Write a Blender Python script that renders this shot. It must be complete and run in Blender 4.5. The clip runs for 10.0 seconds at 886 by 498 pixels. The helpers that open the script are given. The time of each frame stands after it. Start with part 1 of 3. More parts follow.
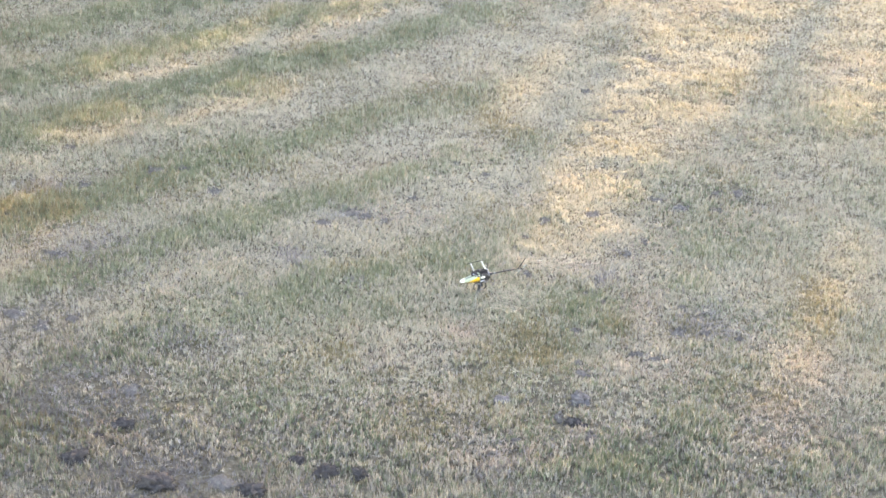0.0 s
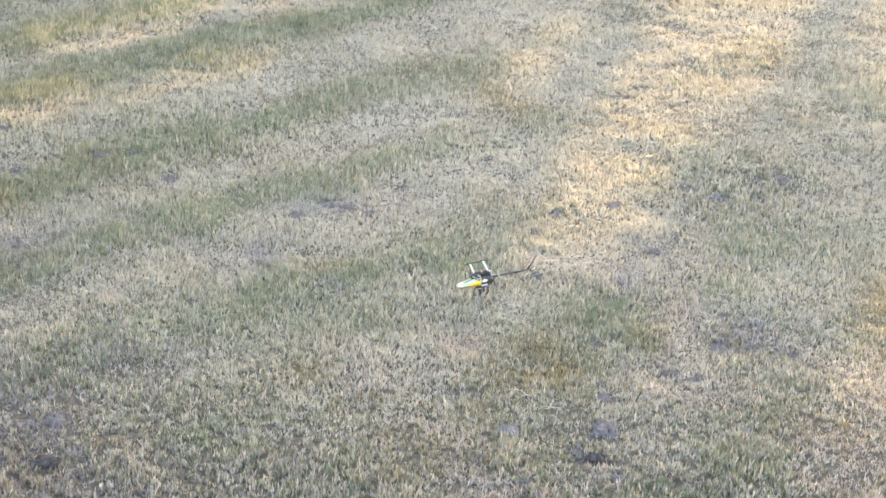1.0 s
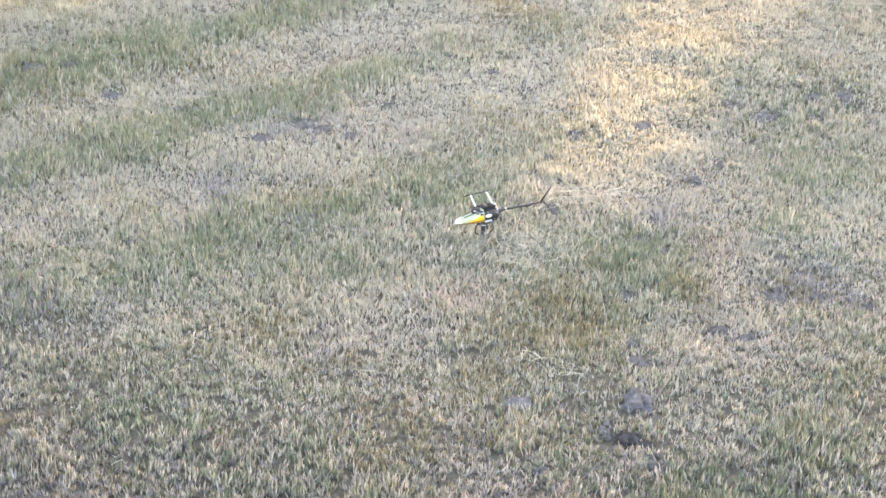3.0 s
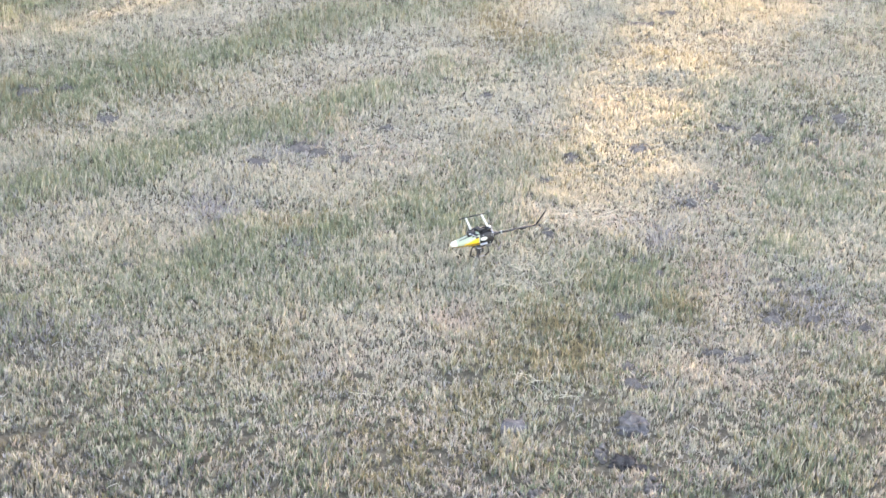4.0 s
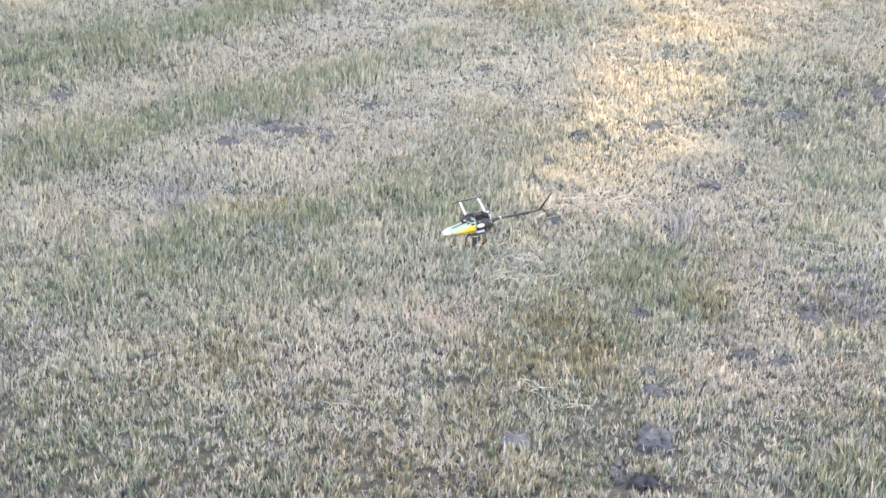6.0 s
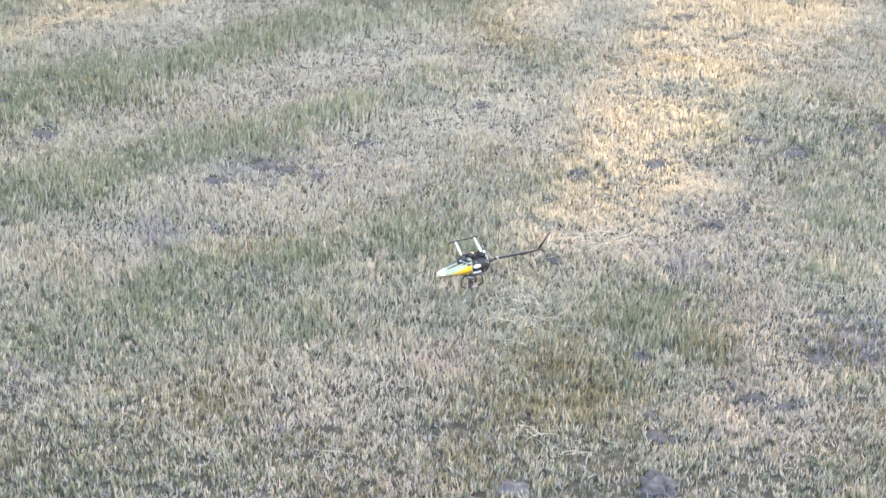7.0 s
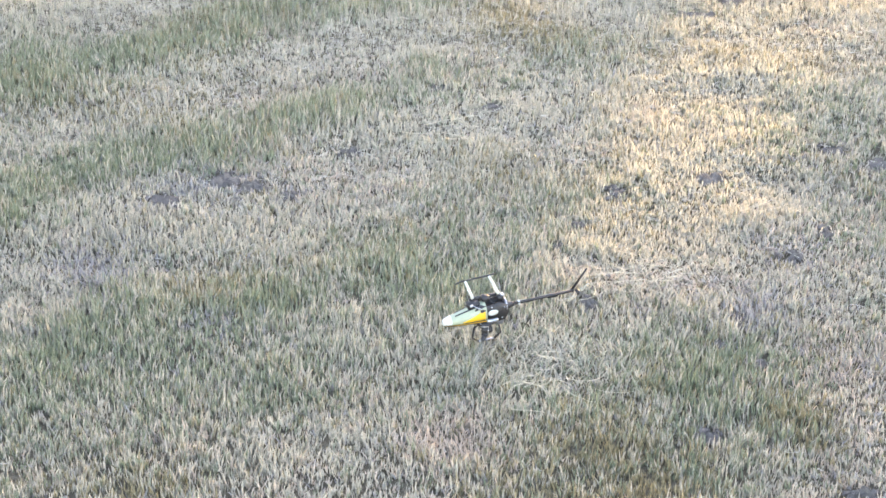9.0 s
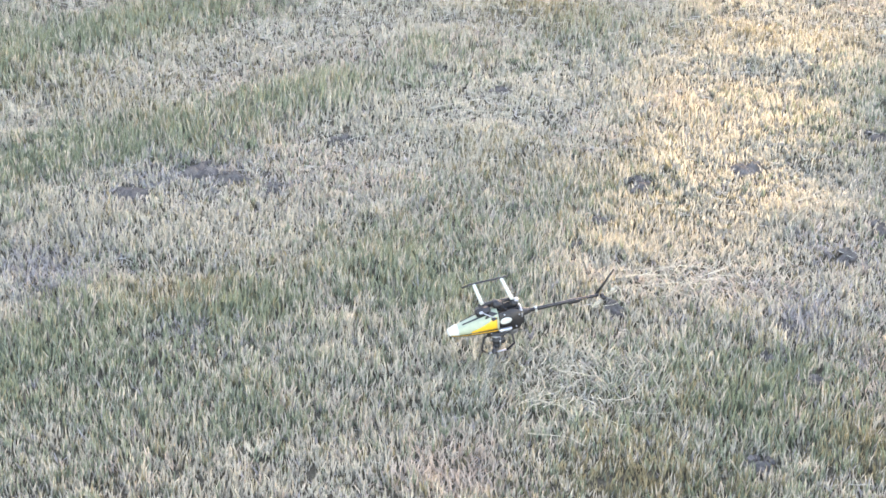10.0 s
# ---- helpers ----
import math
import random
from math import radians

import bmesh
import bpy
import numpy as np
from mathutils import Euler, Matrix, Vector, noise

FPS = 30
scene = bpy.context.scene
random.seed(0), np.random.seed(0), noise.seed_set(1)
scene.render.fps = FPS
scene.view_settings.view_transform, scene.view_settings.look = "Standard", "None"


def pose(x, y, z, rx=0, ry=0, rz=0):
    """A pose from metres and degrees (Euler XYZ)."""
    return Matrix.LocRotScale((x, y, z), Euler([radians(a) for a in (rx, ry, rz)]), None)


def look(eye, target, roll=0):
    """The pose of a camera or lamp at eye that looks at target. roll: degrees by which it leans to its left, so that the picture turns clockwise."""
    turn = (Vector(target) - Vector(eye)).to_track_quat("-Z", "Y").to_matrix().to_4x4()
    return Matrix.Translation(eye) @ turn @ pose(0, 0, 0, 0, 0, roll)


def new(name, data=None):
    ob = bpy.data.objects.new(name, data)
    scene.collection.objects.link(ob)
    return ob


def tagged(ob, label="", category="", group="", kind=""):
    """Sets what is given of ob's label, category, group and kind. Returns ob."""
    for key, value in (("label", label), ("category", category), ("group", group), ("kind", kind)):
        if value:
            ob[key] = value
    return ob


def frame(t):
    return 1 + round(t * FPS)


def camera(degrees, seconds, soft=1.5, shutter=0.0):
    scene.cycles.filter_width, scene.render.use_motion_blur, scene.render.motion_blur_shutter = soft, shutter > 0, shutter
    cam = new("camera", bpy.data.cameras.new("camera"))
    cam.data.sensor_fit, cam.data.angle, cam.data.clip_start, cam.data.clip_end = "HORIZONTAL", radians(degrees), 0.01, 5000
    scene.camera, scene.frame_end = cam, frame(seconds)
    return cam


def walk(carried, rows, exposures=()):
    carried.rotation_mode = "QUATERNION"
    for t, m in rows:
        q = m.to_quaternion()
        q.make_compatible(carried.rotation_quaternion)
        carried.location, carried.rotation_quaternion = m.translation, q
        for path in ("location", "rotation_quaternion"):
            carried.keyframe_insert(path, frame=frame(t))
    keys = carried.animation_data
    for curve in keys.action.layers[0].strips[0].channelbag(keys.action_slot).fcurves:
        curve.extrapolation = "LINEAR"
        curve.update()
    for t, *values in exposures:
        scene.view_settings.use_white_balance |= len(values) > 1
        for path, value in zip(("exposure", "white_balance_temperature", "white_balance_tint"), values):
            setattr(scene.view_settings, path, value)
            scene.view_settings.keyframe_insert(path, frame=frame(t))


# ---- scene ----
# ------------------------------------------------------------------ camera
PATH = [
    (0, (0.343, -3.632, 4.903), (0.163, 1.793, 2.348), 2.06),
    (0.5, (0.306, -2.771, 4.511), (0.140, 2.651, 1.946), 2.11),
    (1, (0.319, -2.005, 4.155), (0.137, 3.414, 1.585), 1.95),
    (1.5, (0.346, -1.444, 3.906), (0.140, 3.940, 1.266), 1.79),
    (2, (0.341, -1.449, 3.908), (0.145, 3.889, 1.175), 1.79),
    (2.2, (0.329, -1.040, 3.689), (0.133, 4.294, 0.948), 1.78),
    (2.45, (0.316, -0.520, 3.411), (0.122, 4.820, 0.680), 1.77),
    (3.3, (0.314, -0.497, 3.399), (0.122, 4.844, 0.673), 1.76),
    (3.5, (0.314, -0.500, 3.405), (0.124, 4.855, 0.706), 1.75),
    (4, (0.323, -0.500, 3.399), (0.133, 4.871, 0.731), 1.70),
    (4.5, (0.320, -0.095, 3.200), (0.126, 5.274, 0.529), 1.63),
    (5, (0.318, -0.092, 3.201), (0.127, 5.276, 0.528), 1.63),
    (5.2, (0.326, 0.133, 3.057), (0.134, 5.501, 0.384), 1.57),
    (5.4, (0.333, 0.290, 2.957), (0.139, 5.661, 0.290), 1.45),
    (6.3, (0.333, 0.303, 2.948), (0.134, 5.685, 0.302), 1.39),
    (6.5, (0.333, 0.303, 2.948), (0.134, 5.697, 0.327), 1.39),
    (7, (0.334, 0.495, 2.837), (0.137, 5.928, 0.299), 1.30),
    (7.5, (0.320, 0.793, 2.683), (0.128, 6.231, 0.154), 1.32),
    (8, (0.306, 1.123, 2.554), (0.116, 6.562, 0.026), 1.31),
    (8.5, (0.282, 1.475, 2.444), (0.098, 6.909, -0.091), 1.32),
    (9, (0.251, 1.831, 2.314), (0.076, 7.268, -0.218), 1.41),
    (9.5, (0.232, 2.164, 2.142), (0.062, 7.604, -0.383), 1.40),
    (10, (0.213, 2.427, 2.024), (0.050, 7.868, -0.499), 1.47),
]
cam = camera(24, 10.0, soft=1.55)
walk(cam, [(t, look(eye, target, roll)) for t, eye, target, roll in PATH], exposures=[(0, 3.03, 7950, 25), (3.5, 3.12, 7900, 26.5), (6.5, 3.06, 7680, 27), (10, 2.99, 7520, 25.5)])

# ------------------------------------------------------------------ light
SUN_AZ, SUN_EL = radians(18), radians(11)      # the sun stands low, ahead and a little to the right
TO_SUN = Vector((math.sin(SUN_AZ) * math.cos(SUN_EL), math.cos(SUN_AZ) * math.cos(SUN_EL), math.sin(SUN_EL)))

world = bpy.data.worlds.new("evening_sky")
scene.world = world
world.use_nodes = True
wn = world.node_tree.nodes
sky = wn.new("ShaderNodeTexSky")
sky.sky_type, sky.sun_disc = "NISHITA", False
sky.sun_elevation, sky.sun_rotation = SUN_EL, SUN_AZ
wn["Background"].inputs["Strength"].default_value = 0.30
world.node_tree.links.new(sky.outputs[0], wn["Background"].inputs["Color"])

sun_data = bpy.data.lights.new("sun", "SUN")
sun_data.energy, sun_data.angle, sun_data.color = 1.75, radians(0.55), (1.0, 0.76, 0.34)
sun = new("sun", sun_data)
sun.matrix_world = Matrix.Translation((6, 20, 12)) @ TO_SUN.to_track_quat("Z", "Y").to_matrix().to_4x4()


# ------------------------------------------------------------------ materials
def shader(name):
    m = bpy.data.materials.new(name)
    m.use_nodes = True
    return m, m.node_tree.nodes, m.node_tree.links, m.node_tree.nodes["Principled BSDF"]


def ramp(nodes, stops):
    r = nodes.new("ShaderNodeValToRGB")
    while len(r.color_ramp.elements) < len(stops):
        r.color_ramp.elements.new(0.5)
    for e, (p, c) in zip(r.color_ramp.elements, stops):
        e.position, e.color = p, (*c, 1)
    return r


def noise_tex(nodes, links, scale, detail=4, rough=0.6):
    pos = nodes.new("ShaderNodeNewGeometry")
    n = nodes.new("ShaderNodeTexNoise")
    n.inputs["Scale"].default_value, n.inputs["Detail"].default_value, n.inputs["Roughness"].default_value = scale, detail, rough
    links.new(pos.outputs["Position"], n.inputs["Vector"])
    return n


def mix_rgb(nodes, links, a, b, fac, blend="MIX"):
    m = nodes.new("ShaderNodeMix")
    m.data_type, m.blend_type = "RGBA", blend
    for sock, v in ((m.inputs[0], fac), (m.inputs[6], a), (m.inputs[7], b)):
        if isinstance(v, (int, float)):
            sock.default_value = v
        elif isinstance(v, tuple):
            sock.default_value = (*v, 1)
        else:
            links.new(v, sock)
    return m.outputs[2]


def blade_material(name, stops, patch, through_share, tufts=True):
    """Grass: a colour for each blade, slow change over the field, light passing through."""
    m, n, l, b = shader(name)
    r = ramp(n, stops)
    if tufts:
        own = n.new("ShaderNodeAttribute")
        own.attribute_name = "tint"
        l.new(own.outputs["Fac"], r.inputs[0])
    else:
        geo = n.new("ShaderNodeNewGeometry")
        l.new(geo.outputs["Random Per Island"], r.inputs[0])
    slow = noise_tex(n, l, 2.3, 3)
    sr = ramp(n, [(0.35, (0, 0, 0)), (0.7, (1, 1, 1))])
    l.new(slow.outputs[0], sr.inputs[0])
    fac = n.new("ShaderNodeMath")
    fac.operation = "MULTIPLY"
    fac.inputs[1].default_value = 0.32
    l.new(sr.outputs[0], fac.inputs[0])
    col = mix_rgb(n, l, r.outputs[0], patch, fac.outputs[0])
    fine = noise_tex(n, l, 180, 2)
    fr = ramp(n, [(0.3, (0.72, 0.72, 0.72)), (0.7, (1.08, 1.08, 1.08))])
    l.new(fine.outputs[0], fr.inputs[0])
    col = mix_rgb(n, l, col, fr.outputs[0], 1.0, "MULTIPLY")
    l.new(col, b.inputs["Base Color"])
    b.inputs["Roughness"].default_value = 0.62
    b.inputs["Specular IOR Level"].default_value = 0.3
    t = n.new("ShaderNodeBsdfTranslucent")
    l.new(col, t.inputs["Color"])
    mx = n.new("ShaderNodeMixShader")
    mx.inputs[0].default_value = through_share
    l.new(b.outputs[0], mx.inputs[1])
    l.new(t.outputs[0], mx.inputs[2])
    l.new(mx.outputs[0], n["Material Output"].inputs["Surface"])
    return m


M_GREEN = blade_material("green_grass", [(0.1, (0.125, 0.149, 0.094)), (0.4, (0.185, 0.213, 0.14)), (0.7, (0.25, 0.278, 0.197)), (0.9, (0.35, 0.37, 0.29))], (0.225, 0.25, 0.175), 0.4)
M_STRAW = blade_material("dry_grass", [(0.05, (0.21, 0.195, 0.155)), (0.3, (0.37, 0.347, 0.285)), (0.65, (0.435, 0.412, 0.338)), (0.97, (0.505, 0.482, 0.398))], (0.42, 0.385, 0.295), 0.45)
M_OLIVE = blade_material("olive_grass", [(0.0, (0.14, 0.122, 0.072)), (0.5, (0.245, 0.218, 0.135)), (1.0, (0.40, 0.36, 0.25))], (0.23, 0.195, 0.115), 0.4)
M_RUSSET = blade_material("russet_grass", [(0.0, (0.24, 0.19, 0.15)), (0.5, (0.42, 0.355, 0.29)), (1.0, (0.60, 0.525, 0.445))], (0.40, 0.325, 0.265), 0.35)
M_GREY = blade_material("grey_grass", [(0.1, (0.15, 0.14, 0.138)), (0.5, (0.285, 0.27, 0.262)), (0.9, (0.46, 0.44, 0.42))], (0.27, 0.245, 0.24), 0.3)
M_LITTER = blade_material("cut_straw", [(0.0, (0.28, 0.25, 0.205)), (0.5, (0.39, 0.36, 0.30)), (1.0, (0.48, 0.45, 0.375))], (0.42, 0.38, 0.315), 0.2, False)
M_STEM = blade_material("pale_stem", [(0.0, (0.46, 0.42, 0.32)), (1.0, (0.62, 0.575, 0.46))], (0.5, 0.45, 0.34), 0.15, False)
M_LEAF = blade_material("tree_leaf", [(0.0, (0.04, 0.07, 0.025)), (1.0, (0.09, 0.13, 0.04))], (0.06, 0.09, 0.03), 0.15, False)


def earth_material(name, stops, bump, scale):
    m, n, l, b = shader(name)
    big, fine = noise_tex(n, l, scale, 6), noise_tex(n, l, scale * 9, 6, 0.7)
    r = ramp(n, stops)
    l.new(big.outputs[0], r.inputs[0])
    fr = ramp(n, [(0.25, (0.55, 0.55, 0.55)), (0.75, (1.25, 1.25, 1.25))])
    l.new(fine.outputs[0], fr.inputs[0])
    l.new(mix_rgb(n, l, r.outputs[0], fr.outputs[0], 1.0, "MULTIPLY"), b.inputs["Base Color"])
    bp = n.new("ShaderNodeBump")
    bp.inputs["Strength"].default_value, bp.inputs["Distance"].default_value = 0.8, bump
    l.new(fine.outputs[0], bp.inputs["Height"])
    l.new(bp.outputs[0], b.inputs["Normal"])
    b.inputs["Roughness"].default_value = 0.95
    b.inputs["Specular IOR Level"].default_value = 0.15
    return m


M_GROUND = earth_material("thatch_and_soil", [(0.3, (0.07, 0.061, 0.045)), (0.5, (0.125, 0.109, 0.079)), (0.7, (0.2, 0.177, 0.13))], 0.015, 45)
M_SOIL = earth_material("dry_soil", [(0.3, (0.1, 0.09, 0.083)), (0.6, (0.172, 0.156, 0.144)), (0.8, (0.24, 0.22, 0.202))], 0.012, 40)
M_CLOD = earth_material("dark_clod", [(0.3, (0.042, 0.039, 0.039)), (0.6, (0.08, 0.074, 0.074)), (0.8, (0.14, 0.13, 0.128))], 0.012, 45)
M_STONE = earth_material("grey_stone", [(0.3, (0.058, 0.054, 0.055)), (0.55, (0.112, 0.105, 0.106)), (0.75, (0.19, 0.178, 0.17))], 0.006, 38)
M_BARK = earth_material("bark", [(0.3, (0.06, 0.05, 0.04)), (0.7, (0.14, 0.11, 0.09))], 0.01, 12)


def stubble_material():
    """Mown grass seen as a surface: straw and green in patches, with a fine nap."""
    m, n, l, b = shader("mown_stubble")
    patches, tufts = noise_tex(n, l, 1.6, 5, 0.65), noise_tex(n, l, 55, 6, 0.75)
    pr, tr = ramp(n, [(0.42, (0, 0, 0)), (0.62, (1, 1, 1))]), ramp(n, [(0.3, (0.35, 0.33, 0.3)), (0.55, (0.9, 0.9, 0.9)), (0.75, (1.3, 1.3, 1.3))])
    l.new(patches.outputs[0], pr.inputs[0])
    l.new(tufts.outputs[0], tr.inputs[0])
    col = mix_rgb(n, l, (0.155, 0.14, 0.105), (0.105, 0.112, 0.074), pr.outputs[0])
    l.new(mix_rgb(n, l, col, tr.outputs[0], 1.0, "MULTIPLY"), b.inputs["Base Color"])
    bp = n.new("ShaderNodeBump")
    bp.inputs["Strength"].default_value, bp.inputs["Distance"].default_value = 0.9, 0.03
    l.new(tufts.outputs[0], bp.inputs["Height"])
    l.new(bp.outputs[0], b.inputs["Normal"])
    b.inputs["Roughness"].default_value = 0.9
    b.inputs["Specular IOR Level"].default_value = 0.15
    return m


M_STUBBLE = stubble_material()


def paint(name, colour, rough, metal=0.0, coat=0.0):
    m, n, l, b = shader(name)
    f = noise_tex(n, l, 90, 4)
    r = ramp(n, [(0.3, tuple(c * 0.86 for c in colour)), (0.7, tuple(min(1, c * 1.06) for c in colour))])
    l.new(f.outputs[0], r.inputs[0])
    l.new(r.outputs[0], b.inputs["Base Color"])
    rr = n.new("ShaderNodeMapRange")
    rr.inputs["To Min"].default_value, rr.inputs["To Max"].default_value = rough * 0.8, min(1, rough * 1.3)
    l.new(f.outputs[0], rr.inputs["Value"])
    l.new(rr.outputs[0], b.inputs["Roughness"])
    b.inputs["Metallic"].default_value = metal
    b.inputs["Coat Weight"].default_value = coat
    return m


M_WHITE = paint("white_plastic", (0.39, 0.40, 0.375), 0.55, 0, 0.05)
M_CANOPY = paint("pale_canopy", (0.235, 0.268, 0.195), 0.55, 0, 0.05)
M_YELLOW = paint("yellow_paint", (0.52, 0.30, 0.015), 0.5, 0, 0.1)
M_BLACK = paint("black_plastic", (0.012, 0.012, 0.015), 0.6)
M_CARBON = paint("carbon_tube", (0.012, 0.012, 0.014), 0.55)
M_STEEL = paint("grey_metal", (0.32, 0.33, 0.36), 0.35, 0.8)
M_PALE = paint("pale_plastic", (0.34, 0.32, 0.27), 0.6)
M_PALE.node_tree.nodes["Principled BSDF"].inputs["Alpha"].default_value = 0.5
M_SMOKE = paint("smoky_clear_blade", (0.24, 0.24, 0.20), 0.9)
M_SMOKE.node_tree.nodes["Principled BSDF"].inputs["Alpha"].default_value = 0.16
M_SMOKE.node_tree.nodes["Principled BSDF"].inputs["Specular IOR Level"].default_value = 0.1


# ------------------------------------------------------------------ the lie of the field
rng = np.random.default_rng(7)
LATTICE = rng.random((256, 256))


def vnoise(x, y, cell, seed=0):
    """Smooth value noise, 0 to 1."""
    u, v = np.asarray(x) / cell + 37.3 * seed + 500, np.asarray(y) / cell + 17.9 * seed + 500
    iu, iv = np.floor(u).astype(int), np.floor(v).astype(int)
    fu, fv = u - iu, v - iv
    fu, fv = fu * fu * (3 - 2 * fu), fv * fv * (3 - 2 * fv)
    g = lambda a, b: LATTICE[(iu + a) % 256, (iv + b) % 256]
    return (g(0, 0) * (1 - fu) + g(1, 0) * fu) * (1 - fv) + (g(0, 1) * (1 - fu) + g(1, 1) * fu) * fv


# bare, crumbled earth: x, y, half width, half depth
BARE_MIDDLE = [(-0.55, 7.23, 0.06, 0.07), (-0.46, 7.2, 0.05, 0.033), (-0.69, 7.08, 0.052, 0.055), (0.83, 7.37, 0.055, 0.055),
               (0.56, 7.25, 0.045, 0.048), (0.45, 7.01, 0.038, 0.03), (-0.22, 7.5, 0.04, 0.03), (0.2, 7.87, 0.03, 0.034),
               (0.47, 6.53, 0.032, 0.036), (0.84, 6.46, 0.028, 0.054), (0.78, 6.32, 0.014, 0.028), (1.02, 6.83, 0.033, 0.052),
               (1.12, 7.0, 0.022, 0.07), (0.73, 5.88, 0.04, 0.036), (0.87, 6.22, 0.022, 0.03), (-0.35, 7.17, 0.033, 0.025),
               (0.39, 6.86, 0.03, 0.02), (0.02, 8.01, 0.024, 0.034)]
BARE_RIGHT = [(1.35, 7.55, 0.08, 0.09), (1.58, 7.76, 0.05, 0.05), (1.7, 7.77, 0.055, 0.085), (1.55, 7.53, 0.05, 0.065),
              (1.22, 7.62, 0.06, 0.06), (1.25, 5.92, 0.055, 0.065), (1.39, 5.93, 0.036, 0.04), (1.56, 5.88, 0.03, 0.032),
              (0.73, 5.51, 0.034, 0.046), (0.75, 5.4, 0.046, 0.06), (0.64, 4.98, 0.03, 0.05), (0.78, 4.8, 0.033, 0.055),
              (1.03, 5.65, 0.055, 0.03), (1.11, 5.6, 0.055, 0.036), (1.37, 6.1, 0.036, 0.04), (1.28, 6.2, 0.028, 0.026), (0.43, 4.72, 0.03, 0.03)]
BARE_FAR = [(-1.38, 7.43, 0.07, 0.075), (-1.75, 7.66, 0.084, 0.06), (-1.42, 5.05, 0.058, 0.11), (-2.15, 5.75, 0.085, 0.085),
            (-1.98, 5.64, 0.05, 0.075), (-1.85, 5.74, 0.056, 0.075), (-2.12, 7.41, 0.06, 0.06), (-2.32, 7.93, 0.05, 0.05),
            (-1.59, 7.69, 0.055, 0.055), (1.29, 10.05, 0.085, 0.055), (0.9, 8.86, 0.1, 0.04), (0.83, 9.33, 0.055, 0.055),
            (1.04, 9.02, 0.08, 0.045), (-0.87, 4.26, 0.085, 0.08), (-1.03, 6.12, 0.05, 0.04), (-2.09, 6.47, 0.11, 0.045)]
CLODS = [(-1.38, 4.70, 0.05), (-1.55, 4.36, 0.058), (-1.48, 4.58, 0.03), (-1.15, 4.19, 0.078), (-0.72, 4.19, 0.06),
         (-0.41, 4.39, 0.056), (-0.26, 4.37, 0.045), (-0.56, 4.49, 0.036), (0.70, 4.93, 0.04), (0.755, 4.90, 0.024)]
STONES = [(0.365, 5.115, 0.05, 0.045, 0.026, 20), (0.74, 5.145, 0.054, 0.046, 0.032, -25)]
HELI = (0.215, 6.26)
SWATHS = [(5.05, 0.26, 0.5), (5.97, 0.22, 0.75), (6.76, 0.23, 1.0), (7.88, 0.24, 1.0), (8.65, 0.26, 1.0), (9.45, 0.25, 0.8), (10.3, 0.25, 0.8), (11.2, 0.25, 0.7)]


def stripe(x, y):
    """Mowing swaths: 1 along the tall green ridges, 0 between."""
    s = -0.67 * x + 0.743 * y + 0.14 * (vnoise(x, y, 0.9, 3) - 0.5) + 0.13 * (vnoise(x, y, 0.22, 34) - 0.5) + 0.1 * (vnoise(x, y, 0.07, 35) - 0.5)
    near = np.clip((s - 4.6) / 0.4, 0, 1) * (1 - 0.75 * np.clip((x + 0.35) / 0.9, 0, 1))
    total = sum(much * np.exp(-((s - at) / wide) ** 2) for at, wide, much in SWATHS)
    total = np.clip(1.25 * total - 0.12, 0, 1)
    return np.clip(0.5 + 0.95 * vnoise(x, y, 0.4, 33), 0, 1.15) * near * (0.5 * total + 0.5 * total * total * (3 - 2 * total))


GREEN = [(0.76, 6.17, 0.22, 0.22), (0.58, 5.74, 0.22, 0.24), (0.9, 5.99, 0.08, 0.14), (-0.48, 6.03, 0.14, 0.2), (-0.32, 6.42, 0.13, 0.15),
         (-0.03, 6.76, 0.15, 0.18), (0.47, 8.47, 0.12, 0.2), (-0.05, 8.25, 0.12, 0.2), (-0.78, 6.21, 0.08, 0.14), (0.12, 6.42, 0.09, 0.09),
         (-0.78, 4.96, 0.16, 0.2), (1.32, 6.48, 0.13, 0.15), (1.42, 5.2, 0.13, 0.28), (1.5, 7.0, 0.3, 0.32), (-1.8, 4.5, 0.3, 0.3), (1.05, 4.6, 0.25, 0.2),
         (-0.25, 6.05, 0.3, 0.2), (0.1, 6.62, 0.25, 0.2), (1.25, 5.0, 0.25, 0.3)]
# worn turf, and left-edge spots where the darker colour stands for shade
WORN_AND_SHADED = [(-1.6, 4.9, 0.45, 0.6), (-1.0, 4.2, 0.5, 0.3), (0.72, 5.1, 0.2, 0.3), (-2.0, 5.7, 0.32, 0.22), (1.35, 6.02, 0.27, 0.18), (1.6, 7.7, 0.29, 0.2), (1.2, 7.5, 0.22, 0.25), (1.2, 4.55, 0.5, 0.3), (1.75, 5.0, 0.25, 0.4), (-2.35, 6.9, 0.35, 0.4), (-0.5, 4.5, 0.5, 0.35), (-2.0, 6.3, 0.35, 0.5)]
# yellowing grass; the last spot browns it to stand for shade at left
OLIVE = [(0.0, 4.93, 0.15, 0.22), (0.36, 5.52, 0.16, 0.2), (0.54, 5.58, 0.11, 0.14), (0.24, 5.26, 0.12, 0.14), (-0.5, 5.5, 0.14, 0.14), (0.93, 5.95, 0.09, 0.14), (0.26, 8.64, 0.19, 0.22), (1.99, 6.32, 0.14, 0.4),
         (0.44, 5.82, 0.14, 0.14), (-0.53, 6.5, 0.08, 0.08), (-2.35, 7.0, 0.35, 0.3)]
